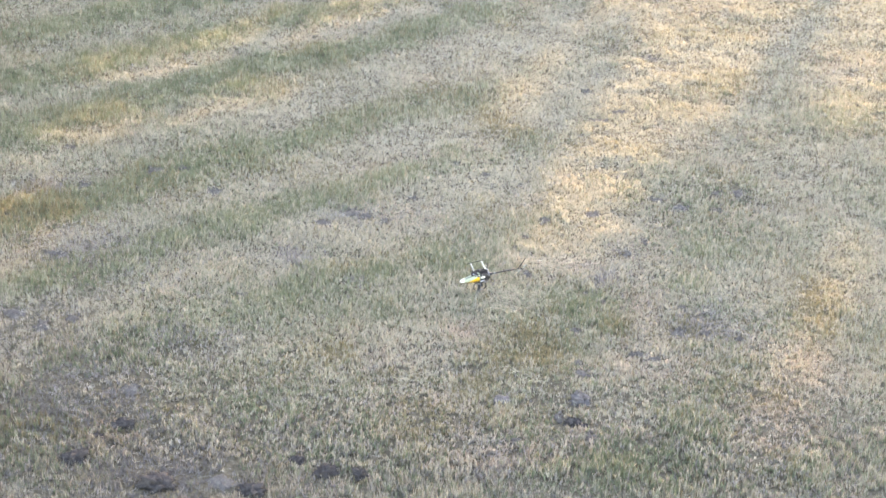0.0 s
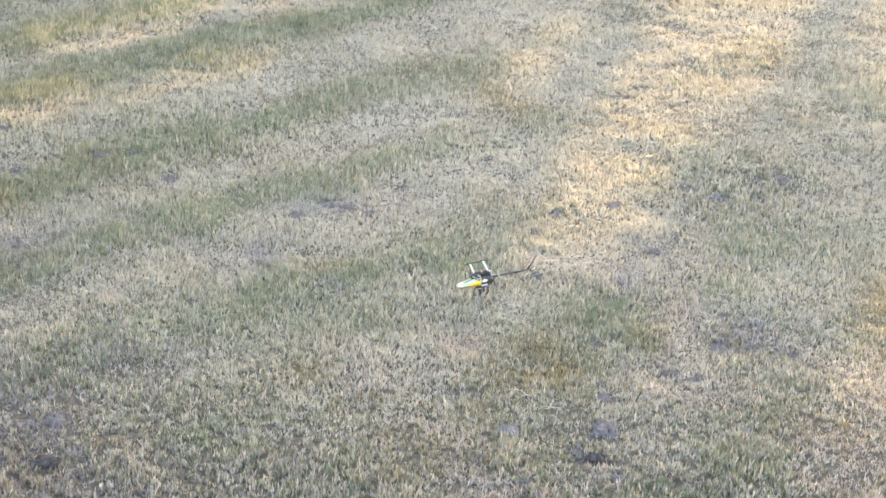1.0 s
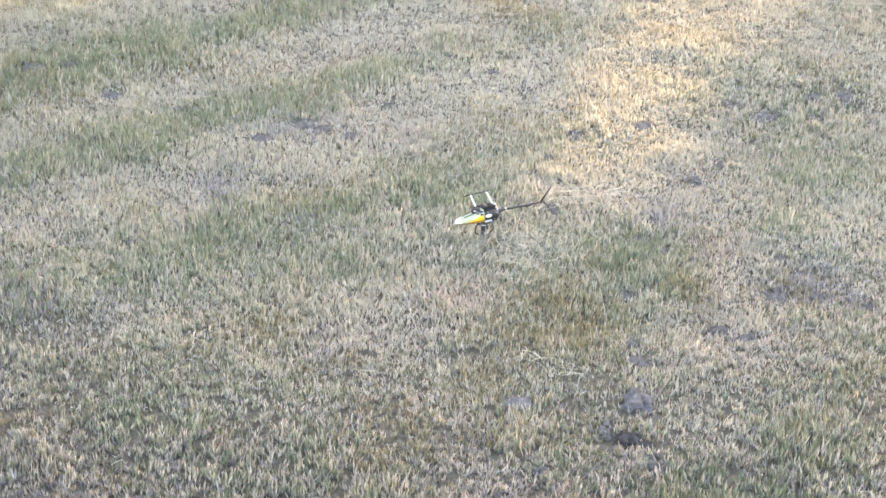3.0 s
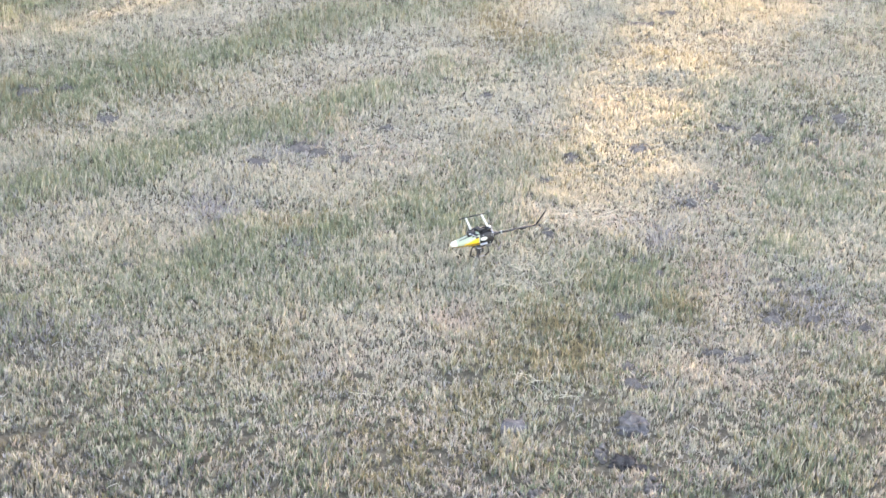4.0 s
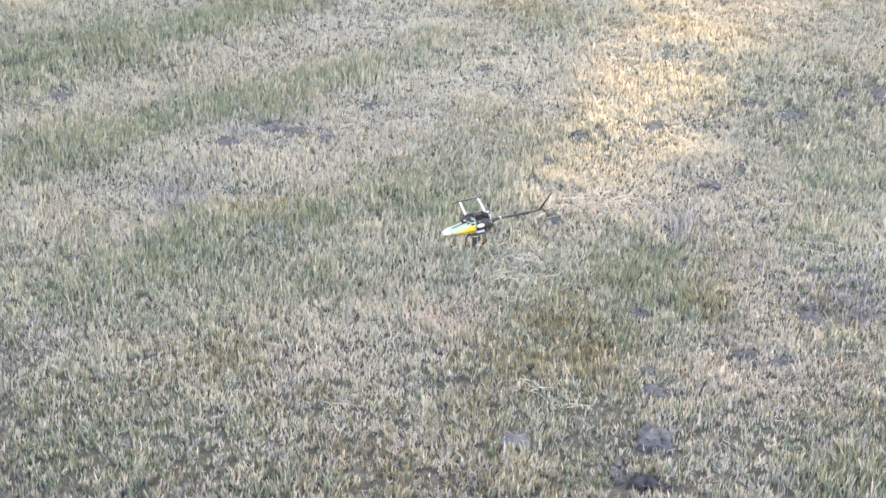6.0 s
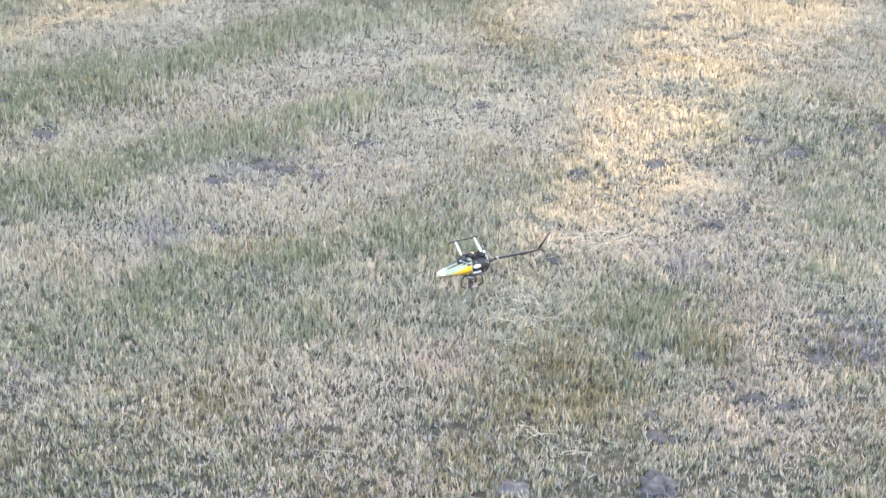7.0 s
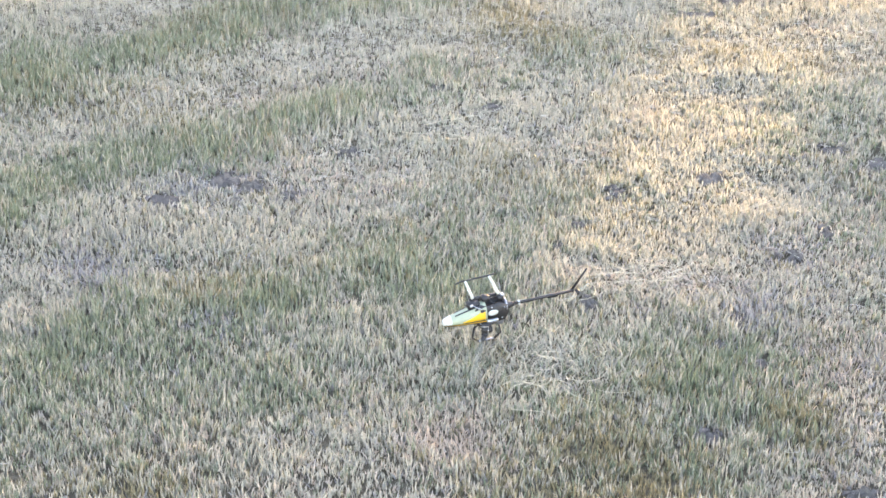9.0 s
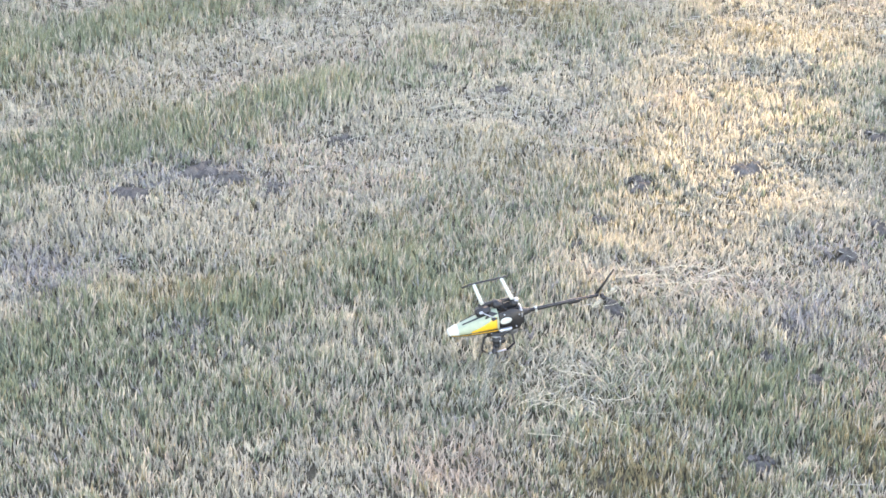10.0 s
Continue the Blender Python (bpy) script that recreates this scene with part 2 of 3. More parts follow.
GREY = [(-1.67, 4.94, 0.4, 0.55), (-2.04, 5.73, 0.26, 0.25), (-1.23, 5.57, 0.24, 0.24), (1.38, 6.05, 0.24, 0.26), (-1.1, 4.25, 0.4, 0.26), (0.85, 6.53, 0.15, 0.1),
        (-2.3, 7.36, 0.25, 0.2), (-0.81, 6.62, 0.13, 0.18), (1.01, 6.85, 0.08, 0.13), (-0.43, 6.32, 0.08, 0.07), (-0.57, 7.15, 0.2, 0.13), (-1.9, 6.5, 0.4, 0.35)]
FLATTENED = [(0.37, 6.2, 0.2, 0.15), (0.70, 6.70, 0.24, 0.1)]
DRY = [(0.68, 6.68, 0.26, 0.09), (0.14, 5.83, 0.15, 0.14), (0.05, 5.05, 0.17, 0.2), (0.2, 4.85, 0.13, 0.3), (1.04, 5.48, 0.15, 0.2), (-0.22, 5.48, 0.14, 0.15),
       (1.65, 5.02, 0.22, 0.4), (1.06, 6.21, 0.13, 0.3), (0.3, 4.57, 0.17, 0.25), (1.9, 5.6, 0.2, 0.4)]

# pale straw, plus grass paled to strengthen the sun streaks, shaft and glare
PALE_AND_SUNLIT = [(-2.2, 8.17, 0.3, 0.16), (-1.55, 8.7, 0.3, 0.16), (-2.1, 9.35, 0.35, 0.2), (-1.35, 10.05, 0.4, 0.2),
              (0.75, 7.5, 0.26, 0.45), (0.95, 8.4, 0.3, 0.5), (0.55, 6.95, 0.18, 0.15), (-0.36, 7.0, 0.45, 0.3), (0.14, 7.55, 0.49, 0.45), (-0.1, 8.5, 0.37, 0.32), (-1.2, 8.6, 0.5, 0.16), (2.6, 11.0, 0.8, 0.6), (1.6, 10.3, 0.6, 0.5), (0.6, 9.6, 0.7, 0.8)]


def windrow(x, y):
    """Rows of pale raked straw between the green ridges, 0 to 1."""
    s = -0.67 * x + 0.743 * y + 0.1 * (vnoise(x, y, 0.7, 36) - 0.5)
    total = sum(np.exp(-((s - at) / 0.2) ** 2) for at in (5.5, 6.36, 7.3, 8.27, 9.05, 9.9, 10.8))
    return np.clip(total, 0, 1) * np.clip((s - 5.2) / 0.5, 0, 1) * np.clip(0.35 + 1.0 * vnoise(x, y, 0.3, 37), 0, 1)


def blobs(x, y, spots):
    total = np.zeros_like(x)
    for cx, cy, rx, ry in spots:
        total = np.maximum(total, np.exp(-(((x - cx) / rx) ** 2 + ((y - cy) / ry) ** 2)))
    return total


def greenness(x, y):
    left = 0.3 * np.clip((-x - 0.7) / 1.0, 0, 1) * np.clip((y - 6.2) / 0.8, 0, 1)
    far = np.clip((-0.67 * x + 0.743 * y - 5.3) / 0.6, 0, 1)
    g = 0.22 + left - 0.1 * far + 0.85 * stripe(x, y) - 0.16 * windrow(x, y) + 0.16 * np.clip((5.5 - y) / 0.9, 0, 1) * np.clip((x + 1.0) / 0.5, 0, 1) - 0.25 * blobs(x, y, GREY) + 0.52 * blobs(x, y, GREEN) - 0.35 * blobs(x, y, DRY) - 0.24 * blobs(x, y, PALE_AND_SUNLIT)
    g += (1 - 0.4 * far) * (0.32 * (vnoise(x, y, 0.55, 1) - 0.5) + 0.35 * (vnoise(x, y, 0.16, 2) - 0.5))
    return np.clip(g, 0.03, 0.95)


def bareness(x, y):
    b = np.zeros_like(x)
    wob = 0.75 + 0.6 * vnoise(x, y, 0.035, 5)
    for (cx, cy, rx, ry), much in [(p, 0.95) for p in BARE_MIDDLE[:3]] + [(p, 0.7) for p in BARE_MIDDLE[3:]] + [(p, 0.62) for p in BARE_RIGHT] + [(p, 0.6) for p in BARE_FAR]:
        rx, ry = rx * 0.9, ry * 0.9
        near = (np.abs(x - cx) < 2 * rx) & (np.abs(y - cy) < 2 * ry)
        if near.any():
            d = ((x[near] - cx) / rx) ** 2 + ((y[near] - cy) / ry) ** 2
            b[near] = np.maximum(b[near], much * np.clip(1.4 - d * wob[near], 0, 1))
    trodden_and_shaded = np.clip((x - 0.55) / 0.6, 0, 1) * np.clip((y - 6.9) / 0.8, 0, 1) + 0.9 * blobs(x, y, WORN_AND_SHADED)
    b = np.maximum(b, np.clip(trodden_and_shaded, 0, 1) * np.clip((vnoise(x * 0.7, y, 0.05, 31) - 0.74) * 5, 0, 0.5))
    for cx, cy, r in CLODS:
        b = np.maximum(b, np.clip(1.5 - ((x - cx) ** 2 + (y - cy) ** 2) / r ** 2, 0, 1))
    return b


def height(x, y):
    x, y = np.asarray(x, float), np.asarray(y, float)
    h = 0.05 * (vnoise(x, y, 1.7, 8) - 0.5) + 0.022 * (vnoise(x, y, 0.32, 9) - 0.5) + 0.012 * (vnoise(x, y, 0.09, 10) - 0.5)
    return h + 0.012 * stripe(x, y)


def ground_z(x, y):
    return float(height(np.array([x]), np.array([y]))[0])


# ------------------------------------------------------------------ meshes
def mesh_from(name, verts, loops, sizes, material, smooth=True):
    me = bpy.data.meshes.new(name)
    me.vertices.add(len(verts))
    me.vertices.foreach_set("co", np.asarray(verts, np.float32).ravel())
    me.loops.add(len(loops))
    me.loops.foreach_set("vertex_index", np.asarray(loops, np.int32))
    me.polygons.add(len(sizes))
    sizes = np.asarray(sizes, np.int32)
    me.polygons.foreach_set("loop_start", np.r_[0, np.cumsum(sizes)[:-1]].astype(np.int32))
    me.polygons.foreach_set("loop_total", sizes)
    if smooth:
        me.polygons.foreach_set("use_smooth", np.ones(len(sizes), bool))
    me.update(calc_edges=True)
    me.materials.append(material)
    return me


def part(name, bm, material, parent, label="", smooth=True):
    me = bpy.data.meshes.new(name)
    bm.to_mesh(me)
    bm.free()
    for p in me.polygons:
        p.use_smooth = smooth
    me.materials.append(material)
    ob = new(name, me)
    ob.parent = parent
    return tagged(ob, label)


def axis_points(fine_a, fine_b, step, far):
    inner = np.arange(fine_a, fine_b + step / 2, step)
    lead = np.array([1.0, 2.5, 5, 10, 20, 45, 100, 250, 700, 2000, far])
    return np.r_[(fine_a - lead)[::-1], inner, fine_b + lead]


# the ground: one sheet out to the horizon, fine where the camera looks
gx, gy = axis_points(-4.4, 4.8, 0.04, 3500), axis_points(3.6, 14.4, 0.04, 3500)
X, Y = np.meshgrid(gx, gy, indexing="ij")
Z = height(X, Y)
fade = np.clip(1 - (np.hypot(X, Y - 8) - 20) / 60, 0, 1)
Z = Z * fade
nx, ny = X.shape
idx = np.arange(nx * ny).reshape(nx, ny)
quads = np.stack([idx[:-1, :-1], idx[1:, :-1], idx[1:, 1:], idx[:-1, 1:]], -1).reshape(-1, 4)
ground = new("ground", mesh_from("ground", np.stack([X, Y, Z], -1).reshape(-1, 3), quads.ravel(), np.full(len(quads), 4), M_GROUND))
# where no blades are built the mown stubble itself colours the sheet
ground.data.materials.append(M_STUBBLE)
mid_x, mid_y = (X[:-1, :-1] + X[1:, 1:]) / 2, (Y[:-1, :-1] + Y[1:, 1:]) / 2
beyond = np.maximum(np.maximum(3.6 - mid_y, mid_y - 12.6), np.abs(mid_x - 0.1) - 2.6 - (np.clip(mid_y, 3.6, 12.6) - 3.9) * 0.2)
ground.data.polygons.foreach_set("material_index", (beyond + 0.9 * (vnoise(mid_x, mid_y, 0.35, 71) - 0.5) > 0.35).astype(np.int32).ravel())
tagged(ground, "dry mown meadow ground of soil and thatch", "ground", kind="structure")


def in_field(n_per_m2, y0, y1, half0, half1, centre=0.1):
    """Random places in a trapezium that widens away from the camera."""
    area = (half0 + half1) * (y1 - y0)
    n = int(area * n_per_m2)
    t = rng.random(n)
    w0, w1 = half0, half1
    t = (np.sqrt(w0 * w0 + t * (w1 * w1 - w0 * w0)) - w0) / (w1 - w0)
    y = y0 + t * (y1 - y0)
    x = centre + (w0 + t * (w1 - w0)) * (2 * rng.random(n) - 1)
    return x, y


def blades(x, y, length, width, lean, way):
    """Pointed, bent blades: two triangles each where they are near, a sliver farther off."""
    n = len(x)
    z = height(x, y) - 0.004
    face = rng.random(n) * 2 * np.pi
    side = np.stack([np.cos(face), np.sin(face), np.zeros(n)], -1) * (width / 2)[:, None]
    out = np.stack([np.cos(way), np.sin(way), np.zeros(n)], -1)
    base = np.stack([x, y, z], -1)
    up = np.array([0, 0, 1.0])
    far = (y > 8.4) | (y < 4.4) | (np.abs(x - 0.1) > 1.75)
    rise = np.where(far, 0.0, 0.45 * length)
    mid = base + (out * (0.6 * np.sin(lean))[:, None] + up * np.cos(lean * 0.6)[:, None]) * rise[:, None]
    tip = base + (out * np.sin(lean)[:, None] + up * np.cos(lean)[:, None]) * length[:, None]
    v = np.stack([base, mid - side, mid + side, tip], 1).reshape(-1, 3)
    first = np.arange(n)[:, None] * 4
    whole, sliver = first[~far] + [0, 2, 1, 1, 2, 3], first[far] + [1, 2, 3]
    return v, np.r_[whole.ravel(), sliver.ravel()], np.full(2 * len(whole) + len(sliver), 3)


PER_TUFT = 4
px, py = [], []
for dens, y0, y1, h0, h1 in ((44000, 3.9, 7.6, 2.25, 2.99), (34000, 7.6, 9.8, 2.99, 3.43), (26000, 9.8, 12.2, 3.43, 3.91)):
    a, b = in_field(dens / PER_TUFT, y0, y1, h0, h1)
    px.append(a), py.append(b)
for count, x0, y0, wide, long, reach in ((150000, -10, -3, 20, 20, 9.0), (900000, -6, 3, 12.2, 12.5, 0.3)):
    a, b = x0 + wide * rng.random(count), y0 + long * rng.random(count)
    away = np.maximum(np.maximum(3.9 - b, b - 12.2), np.abs(a - 0.1) - 2.25 - (np.clip(b, 3.9, 12.2) - 3.9) * 0.2)
    keep = (away > 0) & (rng.random(count) < np.exp(-away / reach) * (0.5 + 0.8 * vnoise(a, b, 0.5, 41)))
    px.append(a[keep]), py.append(b[keep])
px, py = np.concatenate(px), np.concatenate(py)
bare = bareness(px, py)
middle_band = np.interp(py, (5.5, 6.0, 8.0, 9.5), (0, 1, 1, 0.6)) * np.interp(np.abs(px - 0.1), (0.8, 1.6), (1, 0.5))
clump_all = 0.6 * vnoise(px, py, 0.028, 12) + 0.4 * vnoise(px, py, 0.07, 13)
keep = rng.random(len(px)) < (1 - 0.92 * bare) * (1 - 0.3 * blobs(px, py, WORN_AND_SHADED)) * (1 - 0.1 * np.clip((5.7 - py) / 0.9, 0, 1)) * np.clip(0.25 + 0.45 * middle_band + 1.5 * clump_all - 1.7 * np.clip((5.9 - py) / 0.9, 0, 1) * (0.53 - clump_all), 0.03, 1)
keep &= np.hypot((px - 0.365) / 1.1, (py - 5.115)) > 0.034
keep &= np.hypot(px - 0.74, py - 5.145) > 0.042
px, py, bare, clump = px[keep], py[keep], bare[keep], clump_all[keep]
green = greenness(px, py)
is_green = rng.random(len(px)) < green * 0.85
is_green &= rng.random(len(px)) > 0.6 * blobs(px, py, FLATTENED)
is_olive = rng.random(len(px)) < 0.04 + 0.62 * blobs(px, py, OLIVE) + 0.25 * np.clip(vnoise(px, py, 0.35, 21) - 0.6, 0, 1) * 3
is_russet = ~is_olive & ~is_green & (rng.random(len(px)) < 0.06 - 0.2 * blobs(px, py, PALE_AND_SUNLIT) + 0.6 * blobs(px, py, DRY) + 0.5 * np.clip(vnoise(px, py, 0.3, 22) - 0.55, 0, 1) * 2)
is_green &= ~is_olive
is_grey = ~is_green & ~is_olive & (rng.random(len(px)) < 0.05 + 0.2 * np.clip((5.6 - py) / 0.9, 0, 1) + 0.8 * blobs(px, py, GREY) * np.clip(1.9 * vnoise(px, py, 0.16, 61) - 0.15, 0.25, 1))
is_russet &= ~is_grey
size = (0.0225 + 0.011 * green) * (0.7 + 0.6 * rng.random(len(px))) * (0.8 + 0.45 * clump) * (1 - 0.5 * bare) * (0.75 + 0.5 * vnoise(px, py, 0.2, 14)) * (1 + 0.3 * np.clip((5.1 - py) / 0.6, 0, 1))
outer = ~((py > 3.9) & (py < 12.2) & (np.abs(px - 0.1) < 2.25 + (py - 3.9) * 0.2))
broad = 0.0019 + 0.0008 * np.interp(py, (5.3, 6.0, 7.6, 8.4), (0, 1, 1, 0)) + 0.0003 * np.clip(py - 6, 0, 8) + 0.0013 * np.clip((5.9 - py) / 0.9, 0, 1) + 0.0006 * np.clip((5.1 - py) / 0.6, 0, 1) + 0.003 * outer
flat = blobs(px, py, FLATTENED)
# blade tint is lowered towards the camera, again below y = 5
near_by = np.clip((6.0 - py) / 1.2, 0, 1)
tint = np.clip(0.5 * rng.random(len(px)) + 0.5 * (vnoise(px, py, 0.026, 51) - 0.5) + 0.4 * (vnoise(px, py, 0.075, 52) - 0.5) + 0.25 + 0.35 * flat + 0.14 * windrow(px, py) + 0.1 * blobs(px, py, PALE_AND_SUNLIT) - 0.3 * blobs(px, py, WORN_AND_SHADED) * np.clip(1.8 * vnoise(px, py, 0.12, 62) - 0.1, 0.2, 1) - 0.19 * near_by - 0.12 * np.clip((5.0 - py) / 0.5, 0, 1) + 0.6 * near_by * (rng.random(len(px)) - 0.5) - 0.22 * blobs(px, py, GREEN[:3]), 0, 1)
share = 0.65 + 0.25 * np.maximum(np.clip((py - 6) / 2, 0, 1), np.clip((-px - 0.5) / 0.5, 0, 1))   # blades of a tuft look alike
bow = rng.random(len(px)) * 2 * np.pi
lively = np.interp(py, (4.6, 5.6, 6.2, 8.0, 9.5), (1.35, 1.1, 0.75, 0.75, 1.0))
for name, mask, mat, lab, lo, hi in (("green_grass", is_green, M_GREEN, "short green grass growing through the mown meadow", 0.02, 0.36),
                                     ("dry_grass", ~(is_green | is_olive | is_russet | is_grey), M_STRAW, "short dry straw-coloured grass stubble", 0.03, 0.45),
                                     ("olive_grass", is_olive, M_OLIVE, "short yellowing olive-brown grass", 0.02, 0.4),
                                     ("russet_grass", is_russet, M_RUSSET, "short withered pinkish-brown grass", 0.05, 0.8),
                                     ("grey_grass", is_grey, M_GREY, "dead grey matted grass over bare earth", 0.1, 0.9)):
    t_ = np.repeat(np.flatnonzero(mask), PER_TUFT)
    k = len(t_)
    around, off = rng.random(k) * 2 * np.pi, rng.random(k) * (0.009 + 0.014 * outer[t_])
    bx, by = px[t_] + np.cos(around) * off, py[t_] + np.sin(around) * off
    way = np.where(rng.random(k) < 0.6, bow[t_] + rng.normal(0, 0.5, k), around)
    v, lo_, sz = blades(bx, by, size[t_] * (0.6 + 0.7 * rng.random(k)), broad[t_] + 0.0018 * rng.random(k), lo + (hi - lo) * rng.random(k) + 0.5 * flat[t_], way)
    me = mesh_from(name, v, lo_, sz, mat)
    hue = me.attributes.new("tint", "FLOAT", "POINT")
    hue.data.foreach_set("value", np.repeat(np.clip(0.52 + (0.45 + 0.6 * share[t_]) * lively[t_] * (share[t_] * tint[t_] + (1 - share[t_]) * rng.random(k) - 0.5), 0, 1), 4).astype(np.float32))
    tagged(new(name, me), lab, "grass", kind="stuff")


def lying(x, y, length, width, lift):
    """Cut stalks lying on the stubble: ribbons of three pieces, a little curled."""
    n = len(x)
    z = height(x, y) + lift
    a0 = rng.random(n) * 2 * np.pi
    bend = (rng.random(n) - 0.5) * 1.6
    pts = [np.stack([x, y, z], -1)]
    for k in range(3):
        a = a0 + bend * k / 2
        step = np.stack([np.cos(a), np.sin(a), (rng.random(n) - 0.5) * 0.35], -1) * (length / 3)[:, None]
        pts.append(pts[-1] + step)
    side = np.stack([-np.sin(a0), np.cos(a0), 0.5 + 0 * a0], -1) * (width / 2)[:, None]
    v = np.stack([q for p in pts for q in (p - side, p + side)], 1).reshape(-1, 3)
    pattern = np.array([0, 1, 3, 2, 2, 3, 5, 4, 4, 5, 7, 6])
    loops = (np.arange(n)[:, None] * 8 + pattern).ravel()
    return v, loops, np.full(3 * n, 4)


lx, ly = [], []
for dens, y0, y1, h0, h1 in ((900, 3.9, 6.6, 2.25, 2.79), (2600, 6.6, 8.6, 2.79, 3.19), (2300, 8.6, 12.2, 3.19, 3.91)):
    a, b = in_field(dens, y0, y1, h0, h1)
    lx.append(a), ly.append(b)
lx, ly = np.concatenate(lx), np.concatenate(ly)
keep = rng.random(len(lx)) < (1 - 0.85 * stripe(lx, ly)) * (1.05 - greenness(lx, ly)) * (1 - 0.7 * bareness(lx, ly)) * (0.25 + 0.5 * vnoise(lx, ly, 0.3, 15) + 0.8 * windrow(lx, ly)) * np.clip(np.maximum(ly - 6.2, 0.9 * (-lx - 0.3)), 0.28, 1)
lx, ly = lx[keep], ly[keep]
v, lo_, sz = lying(lx, ly, 0.016 + 0.03 * rng.random(len(lx)), 0.001 + 0.001 * rng.random(len(lx)) + 0.00025 * np.clip(ly - 7, 0, 5), 0.002 + 0.014 * rng.random(len(lx)))
tagged(new("cut_straw", mesh_from("cut_straw", v, lo_, sz, M_LITTER)), "pale cut straw lying on the stubble", "straw", kind="stuff")


# ------------------------------------------------------------------ earth, clods and stones
def lump(rx, ry, rz, seed, rough, flat=0.0, sub=3):
    """A rough lump of earth or stone; its lower part is cut flat."""
    bm = bmesh.new()
    bmesh.ops.create_icosphere(bm, subdivisions=sub, radius=1)
    off = Vector((seed * 7.1, seed * 3.7, seed * 1.3))
    for v in bm.verts:
        d = v.co.normalized()
        k = 1 + rough * (0.8 * noise.noise(d * 1.6 + off) + 0.6 * noise.noise(d * 4 + off) + 0.45 * noise.noise(d * 9 + off) + 0.3 * noise.noise(d * 17 + off))
        v.co = Vector((d.x * rx * k, d.y * ry * k, max(d.z * k, flat) * rz))
    return bm


def patch_of_earth(rx, ry, seed):
    """A low crumbled heap with a ragged rim that dips under the turf."""
    bm = bmesh.new()
    off = Vector((seed * 5.3, seed * 2.9, 0))
    top, rings, sides = bm.verts.new((0, 0, 0.012)), [], 30
    for i in range(1, 9):
        f, ring = i / 8, []
        for k in range(sides):
            a = 2 * math.pi * k / sides
            d = Vector((math.cos(a), math.sin(a), 0))
            q = 1 + 0.55 * noise.noise(d * 1.3 + off) + 0.35 * noise.noise(d * 3.5 + off)
            p = Vector((d.x * rx * q * f, d.y * ry * q * f, 0))
            crumbs = noise.noise(p * 45 + off) + 0.6 * noise.noise(p * 110 + off)
            ring.append(bm.verts.new((p.x, p.y, 0.016 * (1 - f ** 2.2) - 0.008 * f + 0.014 * crumbs * (1 - 0.4 * f))))
        rings.append(ring)
    for k in range(sides):
        bm.faces.new((top, rings[0][k], rings[0][(k + 1) % sides]))
    for r0, r1 in zip(rings, rings[1:]):
        for k in range(sides):
            bm.faces.new((r0[k], r1[k], r1[(k + 1) % sides], r0[(k + 1) % sides]))
    return bm


def earth_thing(name, x, y, bm, material, sink, turn, label, category, group, smooth=True):
    me = bpy.data.meshes.new(name)
    bm.to_mesh(me)
    bm.free()
    for p in me.polygons:
        p.use_smooth = smooth
    me.materials.append(material)
    ob = new(name, me)
    ob.matrix_world = pose(x, y, ground_z(x, y) + sink, 0, 0, turn)
    return tagged(ob, label, category, group)


CRUMBS = []
for i in range(5):
    bm = lump(0.011, 0.009, 0.008, i + 140, 0.6, -0.6, 2)
    CRUMBS.append(bpy.data.meshes.new("crumb"))
    bm.to_mesh(CRUMBS[-1])
    bm.free()
    CRUMBS[-1].materials.append(M_SOIL)
for i, (x, y, rx, ry) in enumerate(BARE_MIDDLE + BARE_RIGHT + BARE_FAR):
    heap = earth_thing("soil_patch", x, y, patch_of_earth(rx * (1.05 if i < 3 else 0.82), ry * (1.05 if i < 3 else 0.82), i + 1), M_SOIL, 0.0, 0,
                "low crumbled patch of bare grey-brown earth in the grass", "earth", "bare patches in the meadow")
    for _ in range(7):
        a, f = random.uniform(0, 6.28), random.uniform(0.35, 1.15)
        crumb = new("crumb", random.choice(CRUMBS))
        crumb.parent = heap
        k = random.uniform(0.5, 1.1)
        crumb.matrix_basis = pose(math.cos(a) * rx * f, math.sin(a) * ry * f, 0.012 * (1 - 0.6 * f), 0, 0, random.uniform(0, 360)) @ Matrix.Diagonal((k, k, k, 1))
for i, (x, y, r) in enumerate(CLODS):
    earth_thing("clod", x, y, lump(r * 0.9, r * 0.8, r * 0.5, i + 60, 0.75, -0.4, 4), M_CLOD, r * 0.08, i * 47,
                "dark rough clod of dry earth lying on the grass", "clod", "clods of earth")
for i, (x, y, rx, ry, rz, turn) in enumerate(STONES):
    earth_thing("stone", x, y, lump(rx, ry, rz, i + 90, 0.4 + 0.25 * i, -0.5, 2 + i), M_STONE, 0.006, turn,
                "weathered grey field stone half sunk in the grass", "stone", "stones in the grass", False)


# ------------------------------------------------------------------ the model helicopter, upside down on its rotor head
def tube(points, radius, sides=8, end=None):
    """A round bar through points, tapering from radius to end."""
    bm = bmesh.new()
    end = radius if end is None else end
    rings = []
    pts = [Vector(p) for p in points]
    for i, p in enumerate(pts):
        d = (pts[min(i + 1, len(pts) - 1)] - pts[max(i - 1, 0)]).normalized()
        a = d.orthogonal().normalized()
        b = d.cross(a)
        r = radius + (end - radius) * i / (len(pts) - 1)
        rings.append([bm.verts.new(p + (a * math.cos(t) + b * math.sin(t)) * r) for t in (2 * math.pi * k / sides for k in range(sides))])
    for r0, r1 in zip(rings, rings[1:]):
        for k in range(sides):
            bm.faces.new((r0[k], r0[(k + 1) % sides], r1[(k + 1) % sides], r1[k]))
    bm.faces.new(rings[0][::-1])
    bm.faces.new(rings[-1])
    bmesh.ops.recalc_face_normals(bm, faces=bm.faces)
    return bm


